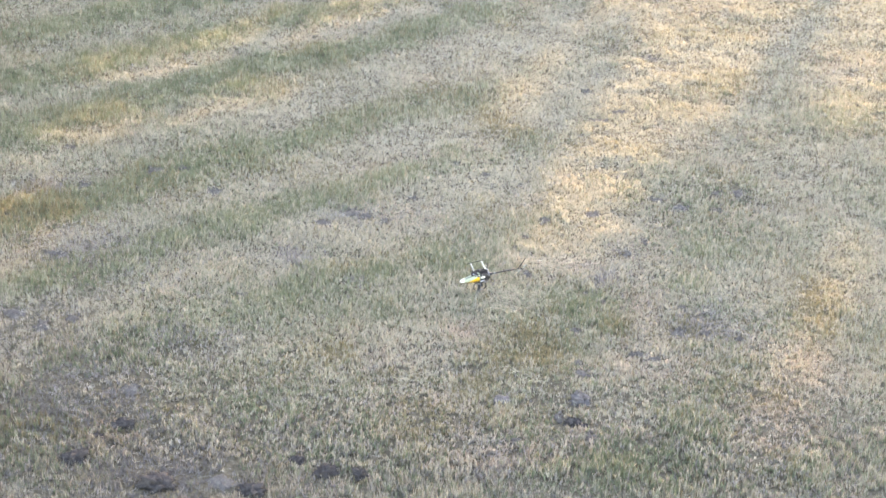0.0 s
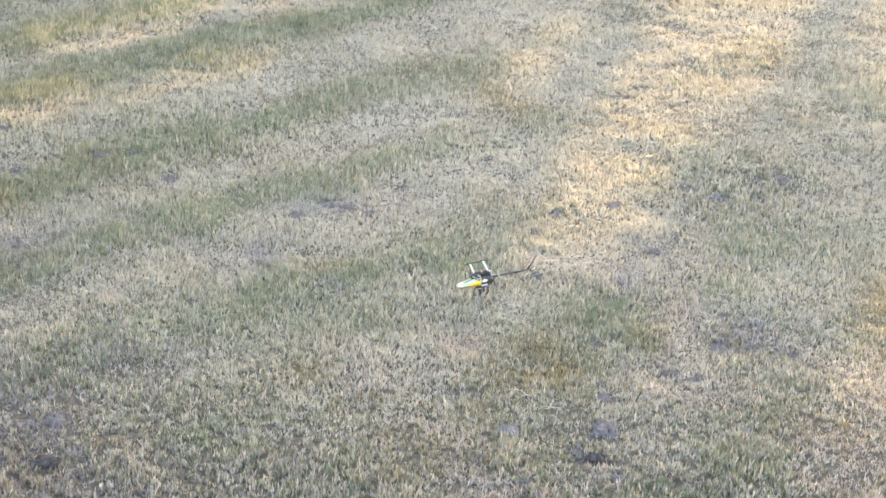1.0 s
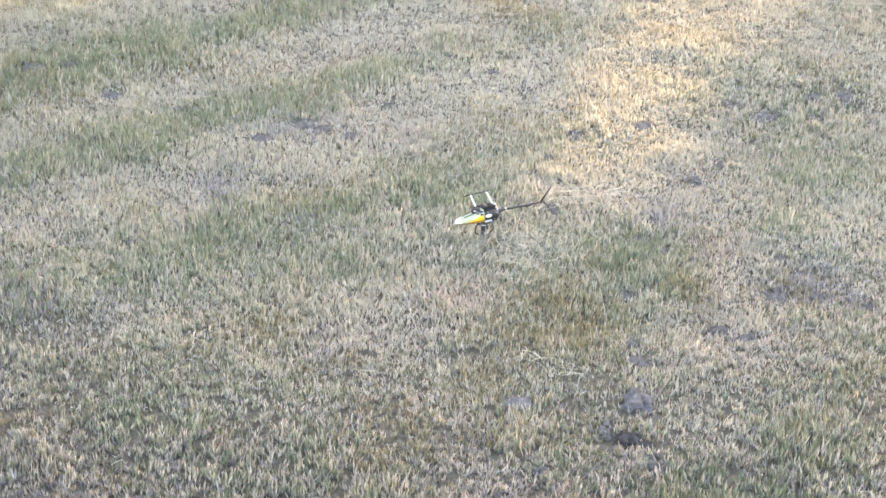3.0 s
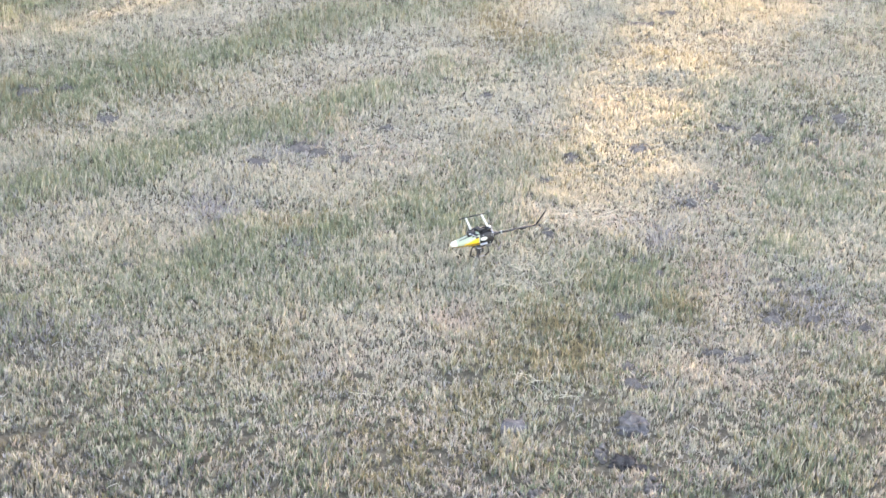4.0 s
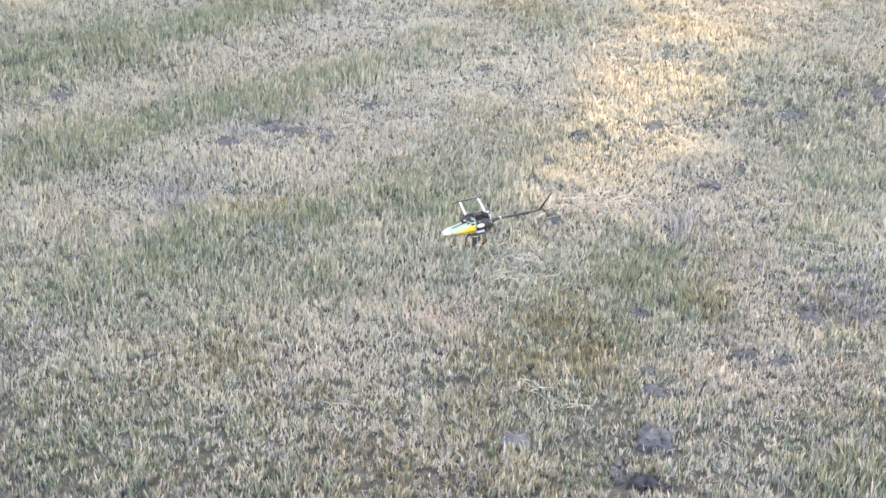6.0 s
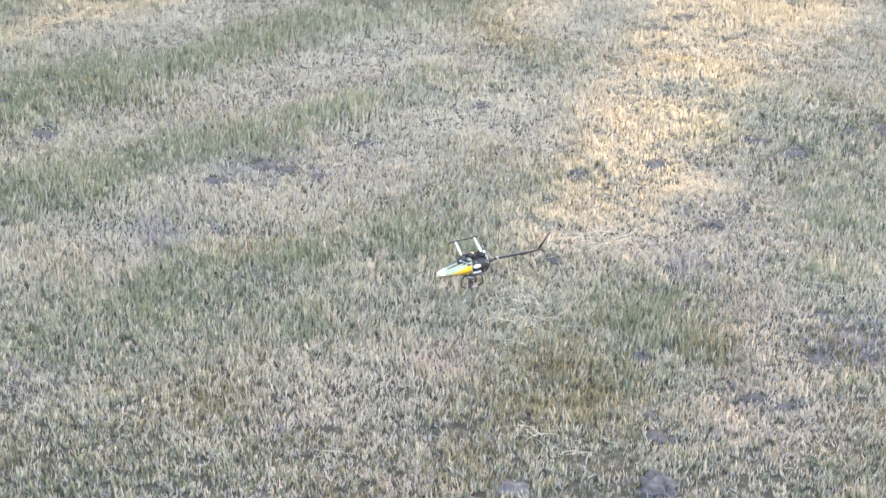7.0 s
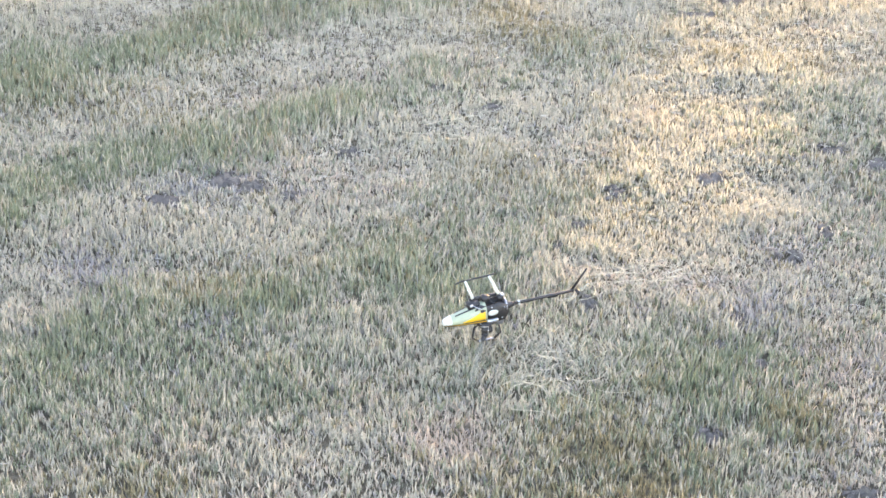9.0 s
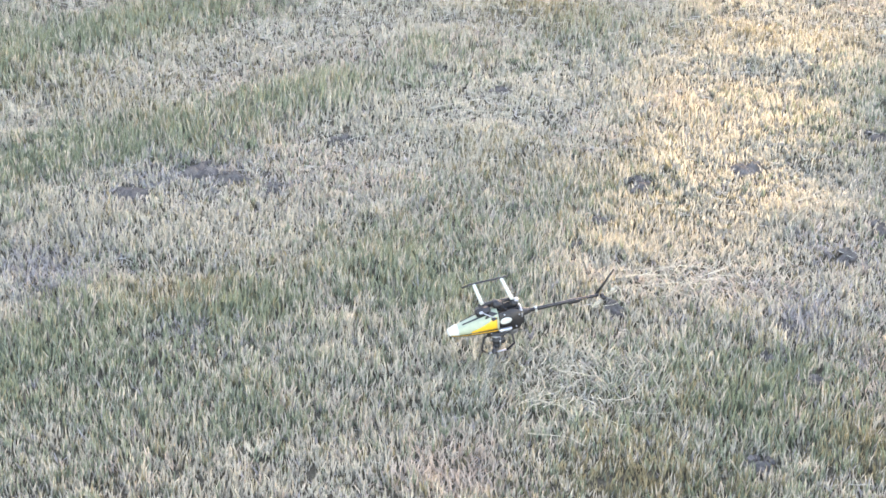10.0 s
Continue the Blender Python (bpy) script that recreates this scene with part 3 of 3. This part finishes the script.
def box(cx, cy, cz, sx, sy, sz, bevel=0.001):
    bm = bmesh.new()
    bmesh.ops.create_cube(bm, size=1, matrix=Matrix.Translation((cx, cy, cz)) @ Matrix.Diagonal((sx, sy, sz, 1)))
    bmesh.ops.bevel(bm, geom=bm.edges[:], offset=bevel, segments=2, affect="EDGES")
    return bm


def loft(sections, sides=24, cap=True):
    """Sections (x, cy, cz, half width, half height) joined to a skin along x."""
    bm = bmesh.new()
    rings = [[bm.verts.new((x, cy + w * math.cos(t), cz + h * math.sin(t))) for t in (2 * math.pi * k / sides for k in range(sides))]
             for x, cy, cz, w, h in sections]
    for r0, r1 in zip(rings, rings[1:]):
        for k in range(sides):
            bm.faces.new((r0[k], r0[(k + 1) % sides], r1[(k + 1) % sides], r1[k]))
    if cap:
        bm.faces.new(rings[0][::-1])
        bm.faces.new(rings[-1])
    bmesh.ops.recalc_face_normals(bm, faces=bm.faces)
    return bm


def ellipsoid(cx, cy, cz, rx, ry, rz):
    bm = bmesh.new()
    bmesh.ops.create_uvsphere(bm, u_segments=20, v_segments=12, radius=1, matrix=Matrix.Translation((cx, cy, cz)) @ Matrix.Diagonal((rx, ry, rz, 1)))
    return bm


def plate(outline, thick):
    """A thin plate from an outline of points, thickened along y."""
    bm = bmesh.new()
    a = [bm.verts.new((x, y - thick / 2, z)) for x, y, z in outline]
    b = [bm.verts.new((x, y + thick / 2, z)) for x, y, z in outline]
    bm.faces.new(a)
    bm.faces.new(b[::-1])
    for k in range(len(a)):
        j = (k + 1) % len(a)
        bm.faces.new((a[j], a[k], b[k], b[j]))
    bmesh.ops.recalc_face_normals(bm, faces=bm.faces)
    return bm


def canopy_at(x):
    """Centre height, half width and half height of the canopy at x."""
    t = (x + 0.092) / 0.092
    s = math.sqrt(max(t, 0.0)) * (1 - 0.12 * t)
    return 0.054 + 0.008 * t, 0.004 + 0.019 * s, 0.004 + 0.024 * s * (0.55 + 0.45 * t)


def canopy_strip(x0, x1, a0, a1, proud, steps=12, rows=6, lead=(0, 0)):
    """A painted panel that follows the canopy's skin between two angles; lead turns its front end."""
    bm = bmesh.new()
    grid = []
    for i in range(steps + 1):
        x = x0 + (x1 - x0) * i / steps
        cz, w, h = canopy_at(x)
        grid.append([bm.verts.new((x, (w + proud) * math.cos(a), cz + (h + proud) * math.sin(a)))
                     for a in (radians(a0 + (a1 - a0) * j / rows + (lead[0] + (lead[1] - lead[0]) * j / rows) * (1 - i / steps)) for j in range(rows + 1))])
    for r0, r1 in zip(grid, grid[1:]):
        for j in range(rows):
            bm.faces.new((r0[j], r0[j + 1], r1[j + 1], r1[j]))
    bmesh.ops.recalc_face_normals(bm, faces=bm.faces)
    bmesh.ops.solidify(bm, geom=bm.faces[:], thickness=0.0006)
    return bm


def helicopter(x, y, turn, tilt, roll):
    h = tagged(new("model_helicopter"), "small yellow and white radio-controlled helicopter upside down, low over the grass", "model helicopter")
    h.matrix_world = pose(x, y, ground_z(x, y) + 0.04, roll, tilt, turn) @ Matrix.Diagonal((1.14, 1.14, 1.14, 1))
    # canopy
    xs = [-0.092 + 0.092 * (i / 14) ** 1.5 for i in range(15)]
    canopy = part("canopy", loft([(q, 0, *canopy_at(q)) for q in xs]), M_CANOPY, h, "glossy pale greenish-white canopy")
    part("nose_cap", loft([(q, 0, canopy_at(q)[0], canopy_at(q)[1] + 0.0006, canopy_at(q)[2] + 0.0006) for q in (-0.0922, -0.0905, -0.086, -0.08, -0.074)]), M_WHITE, canopy, "white nose tip")
    for turn_ in (0, 180):
        flip = (lambda p, q: (p, q)) if turn_ == 0 else (lambda p, q: (540 - q, 540 - p))
        part("side_panel", canopy_strip(-0.052, -0.004, *flip(142, 198), 0.0009, lead=(44, -4) if turn_ == 0 else (4, -44)), M_YELLOW, canopy, "bright yellow painted side panel")
        part("stripe", canopy_strip(-0.088, -0.002, *flip(200, 206), 0.001), M_BLACK, canopy, "thin black stripe")
        part("stripe", canopy_strip(-0.088, -0.002, *flip(207, 217), 0.001), M_YELLOW, canopy, "thin yellow stripe")
        part("stripe", canopy_strip(-0.088, -0.002, *flip(218, 226), 0.001), M_BLACK, canopy, "thin black stripe")
        part("stripe", canopy_strip(-0.066, -0.018, *flip(108, 117), 0.001), M_BLACK, canopy, "thin black stripe")
    # frame and works
    frame_ = part("main_frame", box(0.014, 0, 0.058, 0.058, 0.02, 0.03, 0.003), M_BLACK, h, "black plastic main frame")
    for y_ in (-0.0125, 0.0125):
        part("frame_plate", plate([(-0.022, y_, 0.036), (0.04, y_, 0.04), (0.05, y_, 0.056), (0.048, y_, 0.074), (0.028, y_, 0.084), (0.004, y_, 0.079), (-0.014, y_, 0.088), (-0.024, y_, 0.076)], 0.002), M_CARBON, frame_)
    for x_, z_ in ((-0.014, 0.042), (0.034, 0.046), (0.04, 0.07), (-0.016, 0.08), (0.012, 0.076)):
        part("screw", tube([(x_, -0.0125, z_), (x_, -0.0152, z_)], 0.0016, 8), M_STEEL, frame_, "steel screw")
    part("battery", box(-0.024, 0.001, 0.083, 0.026, 0.018, 0.014, 0.002), M_BLACK, h, "black battery pack")
    part("battery_plug", box(-0.03, -0.009, 0.087, 0.007, 0.005, 0.005, 0.001), M_STEEL, h, "grey battery plug")
    receiver = part("receiver", box(0.0, 0, 0.0, 0.018, 0.015, 0.013, 0.0015), M_BLACK, h, "tilted black receiver box")
    receiver.matrix_basis = pose(0.004, 0.003, 0.091, 0, 24, 12)
    part("cable", tube([(0.008, -0.004, 0.088), (0.016, -0.012, 0.086), (0.024, -0.013, 0.078), (0.03, -0.012, 0.066)], 0.0011, 6), M_BLACK, h)
    part("cable", tube([(-0.028, -0.008, 0.086), (-0.018, -0.014, 0.082), (-0.006, -0.015, 0.074)], 0.0011, 6), M_STEEL, h, "grey cable")
    part("motor", tube([(0.03, 0, 0.028), (0.03, 0, 0.045)], 0.011, 20), M_STEEL, h, "dark silver motor can")
    part("main_gear", tube([(0.002, 0, 0.037), (0.002, 0, 0.040)], 0.022, 28), M_BLACK, h)
    part("side_badge", ellipsoid(0.014, -0.0148, 0.063, 0.0115, 0.002, 0.0068), M_WHITE, h, "white oval side plate")
    part("servo", box(0.012, -0.017, 0.046, 0.024, 0.008, 0.007, 0.001), M_STEEL, h, "blue-grey servo")
    part("servo", box(0.02, 0.018, 0.047, 0.022, 0.009, 0.009, 0.001), M_BLACK, h)
    part("servo", box(-0.008, -0.0155, 0.07, 0.011, 0.007, 0.012, 0.001), M_BLACK, h)
    part("rear_ring", tube([(0.044, 0, 0.067), (0.047, 0, 0.067)], 0.0145, 20), M_STEEL, h, "silver clamp ring")
    part("rear_bracket", box(0.036, 0.004, 0.086, 0.012, 0.016, 0.01, 0.002), M_BLACK, h)
    part("strut_mount", box(0.04, 0.002, 0.092, 0.007, 0.009, 0.005, 0.001), M_STEEL, h, "grey strut mount")
    # landing gear, pointing up
    gear = part("landing_gear", box(0.004, 0.012, 0.089, 0.066, 0.006, 0.006, 0.001), M_BLACK, h)
    part("strut", tube([(0.036, 0.008, 0.088), (0.031, 0.014, 0.1), (0.025, 0.02, 0.116), (0.02, 0.024, 0.130)], 0.0038, 10, 0.003), M_WHITE, gear, "white plastic strut")
    part("strut", tube([(-0.022, 0.008, 0.093), (-0.0255, 0.014, 0.105), (-0.029, 0.02, 0.118), (-0.032, 0.024, 0.129)], 0.0038, 10, 0.003), M_WHITE, gear, "white plastic strut")
    part("skid", tube([(-0.054, 0.024, 0.126), (-0.042, 0.024, 0.1295), (0.02, 0.024, 0.1305), (0.033, 0.024, 0.132)], 0.0017, 8), M_BLACK, gear, "thin black skid tube")
    # tail
    end = 0.198
    boom = part("tail_boom", tube([(0.045, 0, 0.064), (0.13, 0, 0.064), (end, 0, 0.064)], 0.0036, 12, 0.003), M_CARBON, h, "thin black carbon tail boom")
    part("boom_socket", tube([(0.038, 0, 0.064), (0.05, 0, 0.064), (0.066, 0, 0.064)], 0.012, 14, 0.0045), M_BLACK, boom)
    part("boom_ring", tube([(0.074, 0, 0.064), (0.078, 0, 0.064)], 0.0055, 14), M_WHITE, boom, "white ring")
    part("boom_clamp", box(0.15, 0, 0.063, 0.022, 0.008, 0.008, 0.001), M_BLACK, boom)
    part("push_rod", tube([(0.06, -0.007, 0.069), (end - 0.007, -0.006, 0.068)], 0.0009, 6), M_BLACK, boom)
    part("tail_fin", plate([(end - 0.009, 0.004, 0.06), (end - 0.003, 0.004, 0.058), (end + 0.033, 0.004, 0.108), (end + 0.031, 0.004, 0.11), (end + 0.024, 0.004, 0.102)], 0.0018), M_BLACK, h, "slim black tail fin")
    tail = part("tail_rotor_hub", tube([(end + 0.006, -0.014, 0.064), (end + 0.006, -0.002, 0.064)], 0.004, 12), M_BLACK, h)
    for k in range(2):
        a = radians(35 + 180 * k)
        c, s = math.cos(a), math.sin(a)
        part("tail_blade", plate([(end + 0.006 + c * r - s * w, -0.0125, 0.064 + s * r + c * w) for r, w in ((0.004, -0.003), (0.028, -0.0055), (0.03, 0.004), (0.006, 0.004))], 0.001), M_PALE, tail, "pale tail rotor blade")
    # main rotor underneath
    part("mast", tube([(0, 0, -0.024), (0, 0, 0.05)], 0.0025, 10), M_STEEL, h, "steel mast")
    part("swashplate", tube([(0, 0, 0.024), (0, 0, 0.028)], 0.009, 20), M_STEEL, h, "grey swashplate")
    for s in (1, -1):
        part("control_arm", tube([(s * 0.012, -0.004, 0.036), (s * 0.027, -0.008, 0.03), (s * 0.031, -0.008, 0.006), (s * 0.018, -0.004, -0.008)], 0.0022, 8), M_BLACK, h, "black rotor control arm")
    part("stabiliser_bar", tube([(-0.02, -0.004, -0.008), (0.02, -0.004, -0.008)], 0.0018, 8), M_STEEL, h, "grey stabiliser bar")
    part("washout_block", box(0.002, -0.005, 0.018, 0.022, 0.012, 0.014, 0.002), M_BLACK, h)
    head = part("rotor_head", box(0, 0, 0.008, 0.03, 0.012, 0.009, 0.002), M_BLACK, h, "black rotor head")
    for k in range(2):
        s = 1 - 2 * k
        part("blade_grip", box(s * 0.022, 0, 0.008, 0.016, 0.009, 0.007, 0.0015), M_BLACK, head)
        part("link_rod", tube([(s * 0.004, s * 0.008, 0.027), (s * 0.012, s * 0.008, 0.011)], 0.001, 6), M_STEEL, head)
        bm = bmesh.new()
        prof = [(-0.008, 0.0), (-0.003, 0.0011), (0.006, 0.0006), (0.009, 0.0), (0.006, -0.0004), (-0.003, -0.0007)]
        rings = [[bm.verts.new((s * r, py_ * w, 0.006 + pz * w - droop)) for py_, pz in prof] for r, w, droop in ((0.028, 0.6, 0), (0.05, 1, 0), (0.12, 0.95, 0.001), (0.172, 0.85, 0.002))]
        for r0, r1 in zip(rings, rings[1:]):
            for j in range(6):
                bm.faces.new((r0[j], r0[(j + 1) % 6], r1[(j + 1) % 6], r1[j]))
        bm.faces.new(rings[0][::-1]), bm.faces.new(rings[-1])
        bmesh.ops.recalc_face_normals(bm, faces=bm.faces)
        part("rotor_blade", bm, M_SMOKE, head, "slim smoky clear plastic main rotor blade")
    head.matrix_basis = pose(0, 0, 0, 0, 0, 62)
    return h


helicopter(HELI[0], HELI[1], 20, -6, 6)


# ------------------------------------------------------------------ loose stems
def straw_bunch(x, y, turn, stems, spread, length, label, seed):
    r = random.Random(seed)
    e = tagged(new("straw_bunch"), label, "straw", "bunches of cut straw")
    e.matrix_world = pose(x, y, ground_z(x, y) + 0.02, 0, 0, turn)
    for _ in range(stems):
        a, px0, py0 = r.gauss(0, 0.5), r.gauss(-length * 0.5, length * 0.2), r.gauss(0, spread)
        pts, p, curl, n = [], Vector((px0, py0, r.uniform(0, 0.012))), r.gauss(0, 0.4), 6
        step = length * r.uniform(0.6, 1.1) / n
        for k in range(n + 1):
            pts.append(p.copy())
            p += Vector((math.cos(a), math.sin(a), r.uniform(-0.15, 0.17))) * step
            a += curl * r.uniform(0.2, 1.2)
        part("stem", tube(pts, r.uniform(0.0005, 0.001), 5, 0.0004), M_STEM, e)
    return e


PALE = "long pale cut stems lying curved on the stubble"
for i, (x, y, turn, stems, spread, length) in enumerate([
        (0.58, 6.65, 8, 8, 0.028, 0.17), (0.72, 6.70, 25, 7, 0.03, 0.14), (0.64, 6.6, -12, 3, 0.02, 0.1), (0.34, 6.07, 20, 8, 0.04, 0.12), (0.38, 6.18, -20, 6, 0.03, 0.1), (0.43, 6.03, -40, 4, 0.015, 0.1),
        (0.49, 6.05, -5, 3, 0.008, 0.1), (0.39, 5.4, 110, 5, 0.02, 0.12), (0.53, 5.27, 3, 2, 0.006, 0.12), (-0.12, 5.27, 2, 2, 0.004, 0.09),
        (1.0, 7.12, 25, 5, 0.02, 0.14), (1.37, 6.33, -10, 5, 0.03, 0.18), (0.09, 7.68, 30, 5, 0.03, 0.2)]):
    straw_bunch(x, y, turn, stems, spread, length, PALE, 100 + i)


# ------------------------------------------------------------------ unseen trees added between the field and the sun to shape its light
AHEAD = Vector((math.sin(SUN_AZ), math.cos(SUN_AZ), 0))
ACROSS = Vector((math.cos(SUN_AZ), -math.sin(SUN_AZ), 0))
TREES_AT, SLOPE = 30.0, math.tan(SUN_EL)


def gap_over(x, y, wide, long, clear=0.9, slant=0.0):
    """The gap in the leaves that lets the sun reach a stretch of the field: across, ahead, half sizes, how clear it is, turn to the swaths."""
    return x * ACROSS.x + y * ACROSS.y, x * AHEAD.x + y * AHEAD.y, wide, long, clear, radians(slant)


def shaded(across, ahead, gaps, r, spare):
    """Which leaves stay: those whose shadow falls outside every gap."""
    stay = np.ones(len(across), bool)
    for gu, ga, wide, long, clear, slant in gaps:
        du, da = across - gu, ahead - ga
        p, q = da * math.cos(slant) + du * math.sin(slant), du * math.cos(slant) - da * math.sin(slant)
        stay &= ((q / (wide + spare)) ** 2 + (p / (long + spare * (1 if slant else 5))) ** 2 > 1) | (r.random(len(across)) > clear)
    return stay


GAPS = [gap_over(*g) for g in (
    (2.49, 8.87, 0.26, 0.5), (2.75, 9.5, 0.26, 0.7), (2.5, 11.6, 1.3, 1.2, 1.0), (-2.0, 9.2, 1.4, 3.2, 1.0),
    (0.24, 8.95, 0.26, 0.28), (1.1, 10.9, 0.24, 0.3), (1.1, 6.05, 0.13, 0.4, 0.7), (2.06, 6.45, 0.22, 0.5), (1.86, 5.6, 0.15, 0.45), (1.6, 5.0, 0.13, 0.35), (1.62, 8.5, 0.28, 0.5, 0.85))]
# the shaft of light between two crowns: how far off it falls, its middle across, half width, clearness
SHAFT = ((6.0, 6.4, 8.2, 9.7, 10.7, 12.0), (-1.47, -1.50, -1.67, -1.64, -1.74, -1.8), (0.17, 0.21, 0.27, 0.34, 0.5, 0.65), (0.4, 1.0, 1.0, 1.0, 1.0, 1.0))


def tree(k, u0, foot=None, ahead=AHEAD, across=ACROSS, n=14500, tall=1.5):
    """An unseen shading tree u0 along the row towards the sun, or at a foot of its own elsewhere."""
    r = np.random.default_rng(300 + k)
    in_row = foot is None
    foot = AHEAD * (TREES_AT + 0.5) + ACROSS * u0 if in_row else foot
    t = tagged(new("tree"), "dense leafy tree, unseen, added to shade the meadow", "tree", "trees at the field's edge")
    t.matrix_world = pose(foot.x, foot.y, ground_z(foot.x, foot.y) * 0.9 - 0.05)
    part("trunk", tube([(0, 0, 0), (0.03, 0.02, 0.9 * tall), (-0.02, 0.05, 2.2 * tall), (0.04, 0.0, 3.6 * tall), (0, 0.02, 5.0 * tall)], 0.11 * tall, 10, 0.03 * tall), M_BARK, t, "grey-brown trunk")
    for i in range(7):
        a, z0 = r.uniform(0, 6.28), r.uniform(3.3, 4.6) * tall
        d = Vector((math.cos(a), math.sin(a), 0.6))
        part("limb", tube([(0, 0, z0), Vector((0, 0, z0)) + d * 0.5, Vector((0, 0, z0 + 0.15)) + d * r.uniform(0.9, 1.3)], 0.05, 6, 0.012), M_BARK, t)
    u = r.normal(0, 0.85, n).clip(-2.0, 2.0)
    z = r.uniform(0.15, 5.6 * tall, n) + 0.25 * np.sin(u * 3 + k)
    d = r.normal(0, 0.45, n).clip(-1.1, 1.1)
    keep_ = z < 5.4 * tall - 0.5 * u ** 2 + 0.5 * np.sin(5 * u + 2 * k)
    along = TREES_AT + 0.5 + d - z / SLOPE
    keep_ &= shaded(u + u0, along, GAPS if in_row else (), r, 0.05)
    middle, half, clear = (np.interp(along, SHAFT[0], row) for row in SHAFT[1:])
    keep_ &= (np.abs(u + u0 - middle) > half + 0.07) | (r.random(n) > clear) | (not in_row)
    thin = np.clip((u + u0 + 1.9) / 0.3, 0, 1) * np.clip((along - 8.0) / 2.0, 0, 1)
    thin = np.maximum(thin, 0.85 * np.clip((u + u0 + 3.9) / 0.8, 0, 1) * np.clip((along - 7.4) / 2, 0, 1))
    keep_ &= r.random(n) > 0.93 * thin * in_row
    u, z, d = u[keep_], z[keep_], d[keep_]
    n = len(u)
    c = np.stack([u * across.x + d * ahead.x, u * across.y + d * ahead.y, z], -1)
    f = r.normal(size=(n, 3)) * 0.45 - np.array([*ahead])
    f /= np.linalg.norm(f, axis=1, keepdims=True)
    s = np.cross(f, r.normal(size=(n, 3)))
    s /= np.linalg.norm(s, axis=1, keepdims=True)
    w = np.cross(f, s)
    size_ = ((0.05 + 0.045 * r.random(n)) * (1 if in_row else 1.5))[:, None]
    v = np.stack([c - s * size_ * 1.3, c + w * size_ * 0.75, c + s * size_ * 1.3, c - w * size_ * 0.75], 1).reshape(-1, 3)
    crown = new("crown", mesh_from("crown", v, np.arange(4 * n), np.full(n, 4), M_LEAF))
    crown.parent = t
    tagged(crown, "thick dark green foliage")
    return t


# unseen low hedge added nearer by; slits let thin sun streaks along the swaths
HEDGE_AT = 13.5
SLITS = [gap_over(*g) for g in (
    (-2.15, 8.2, 0.25, 0.66, 1.0, 32), (-1.5, 8.72, 0.2, 0.5, 1.0, 32), (-2.1, 9.32, 0.25, 0.75, 1.0, 32), (-1.3, 10.1, 0.3, 0.8, 1.0, 32),
    (-2.62, 7.4, 0.06, 0.2, 1.0, 32), (-1.15, 9.55, 0.1, 0.35, 0.9, 32), (-3.25, 10.5, 0.18, 0.5, 1.0, 32), (-0.35, 10.75, 0.12, 0.5, 0.8, 32))]


def hedge(u0, u1, tall, n, seed):
    """An unseen leafy hedge from u0 to u1 along its row."""
    r = np.random.default_rng(seed)
    foot = AHEAD * HEDGE_AT + ACROSS * (u0 + u1) / 2
    t = tagged(new("hedge"), "low dense hedge, unseen, added to cut the sun into streaks", "hedge", "hedge plants")
    t.matrix_world = pose(foot.x, foot.y, ground_z(foot.x, foot.y) * 0.9 - 0.02)
    for i in range(4):
        x = (i - 1.5) * (u1 - u0) / 4
        part("stem", tube([ACROSS * x, ACROSS * (x + r.uniform(-0.08, 0.08)) + Vector((0, 0, 0.5 * tall)), ACROSS * (x + r.uniform(-0.15, 0.15)) + Vector((0, 0, 0.85 * tall))], 0.018, 6, 0.006), M_BARK, t)
    u = r.uniform(u0, u1, n) + r.normal(0, 0.05, n)
    d = r.normal(0, 0.13, n).clip(-0.3, 0.3)
    z = tall * r.random(n) + 0.08 * np.sin(u * 6) + 0.05 * np.sin(u * 17)
    stay = shaded(u, HEDGE_AT + d - z / SLOPE, SLITS, r, 0.03) & (z > 0.02)
    u, d, z = u[stay] - (u0 + u1) / 2, d[stay], z[stay]
    n = len(u)
    c = np.stack([u * ACROSS.x + d * AHEAD.x, u * ACROSS.y + d * AHEAD.y, z], -1)
    f = r.normal(size=(n, 3)) * 0.45 - np.array([*AHEAD])
    f /= np.linalg.norm(f, axis=1, keepdims=True)
    side = np.cross(f, r.normal(size=(n, 3)))
    side /= np.linalg.norm(side, axis=1, keepdims=True)
    w = np.cross(f, side)
    leaf = (0.02 + 0.014 * r.random(n))[:, None]
    v = np.stack([c - side * leaf * 1.3, c + w * leaf * 0.75, c + side * leaf * 1.3, c - w * leaf * 0.75], 1).reshape(-1, 3)
    foliage = new("foliage", mesh_from("foliage", v, np.arange(4 * n), np.full(n, 4), M_LEAF))
    foliage.parent = t
    tagged(foliage, "thick dark green leaves")


for k in range(4):
    hedge(-6.9 + 0.95 * k, -5.95 + 0.95 * k, 1.5, 7000, 500 + k)
for k in range(11):
    tree(k, -9.5 + 1.7 * k)
# unseen trees added on the left to dim the sky light there
for k in range(4):
    tree(20 + k, 0, Vector((-6.0 - 0.2 * k, 5.0 + 2.3 * k, 0)), Vector((-1, 0, 0)), Vector((0, 1, 0)), 6000, 1.0)
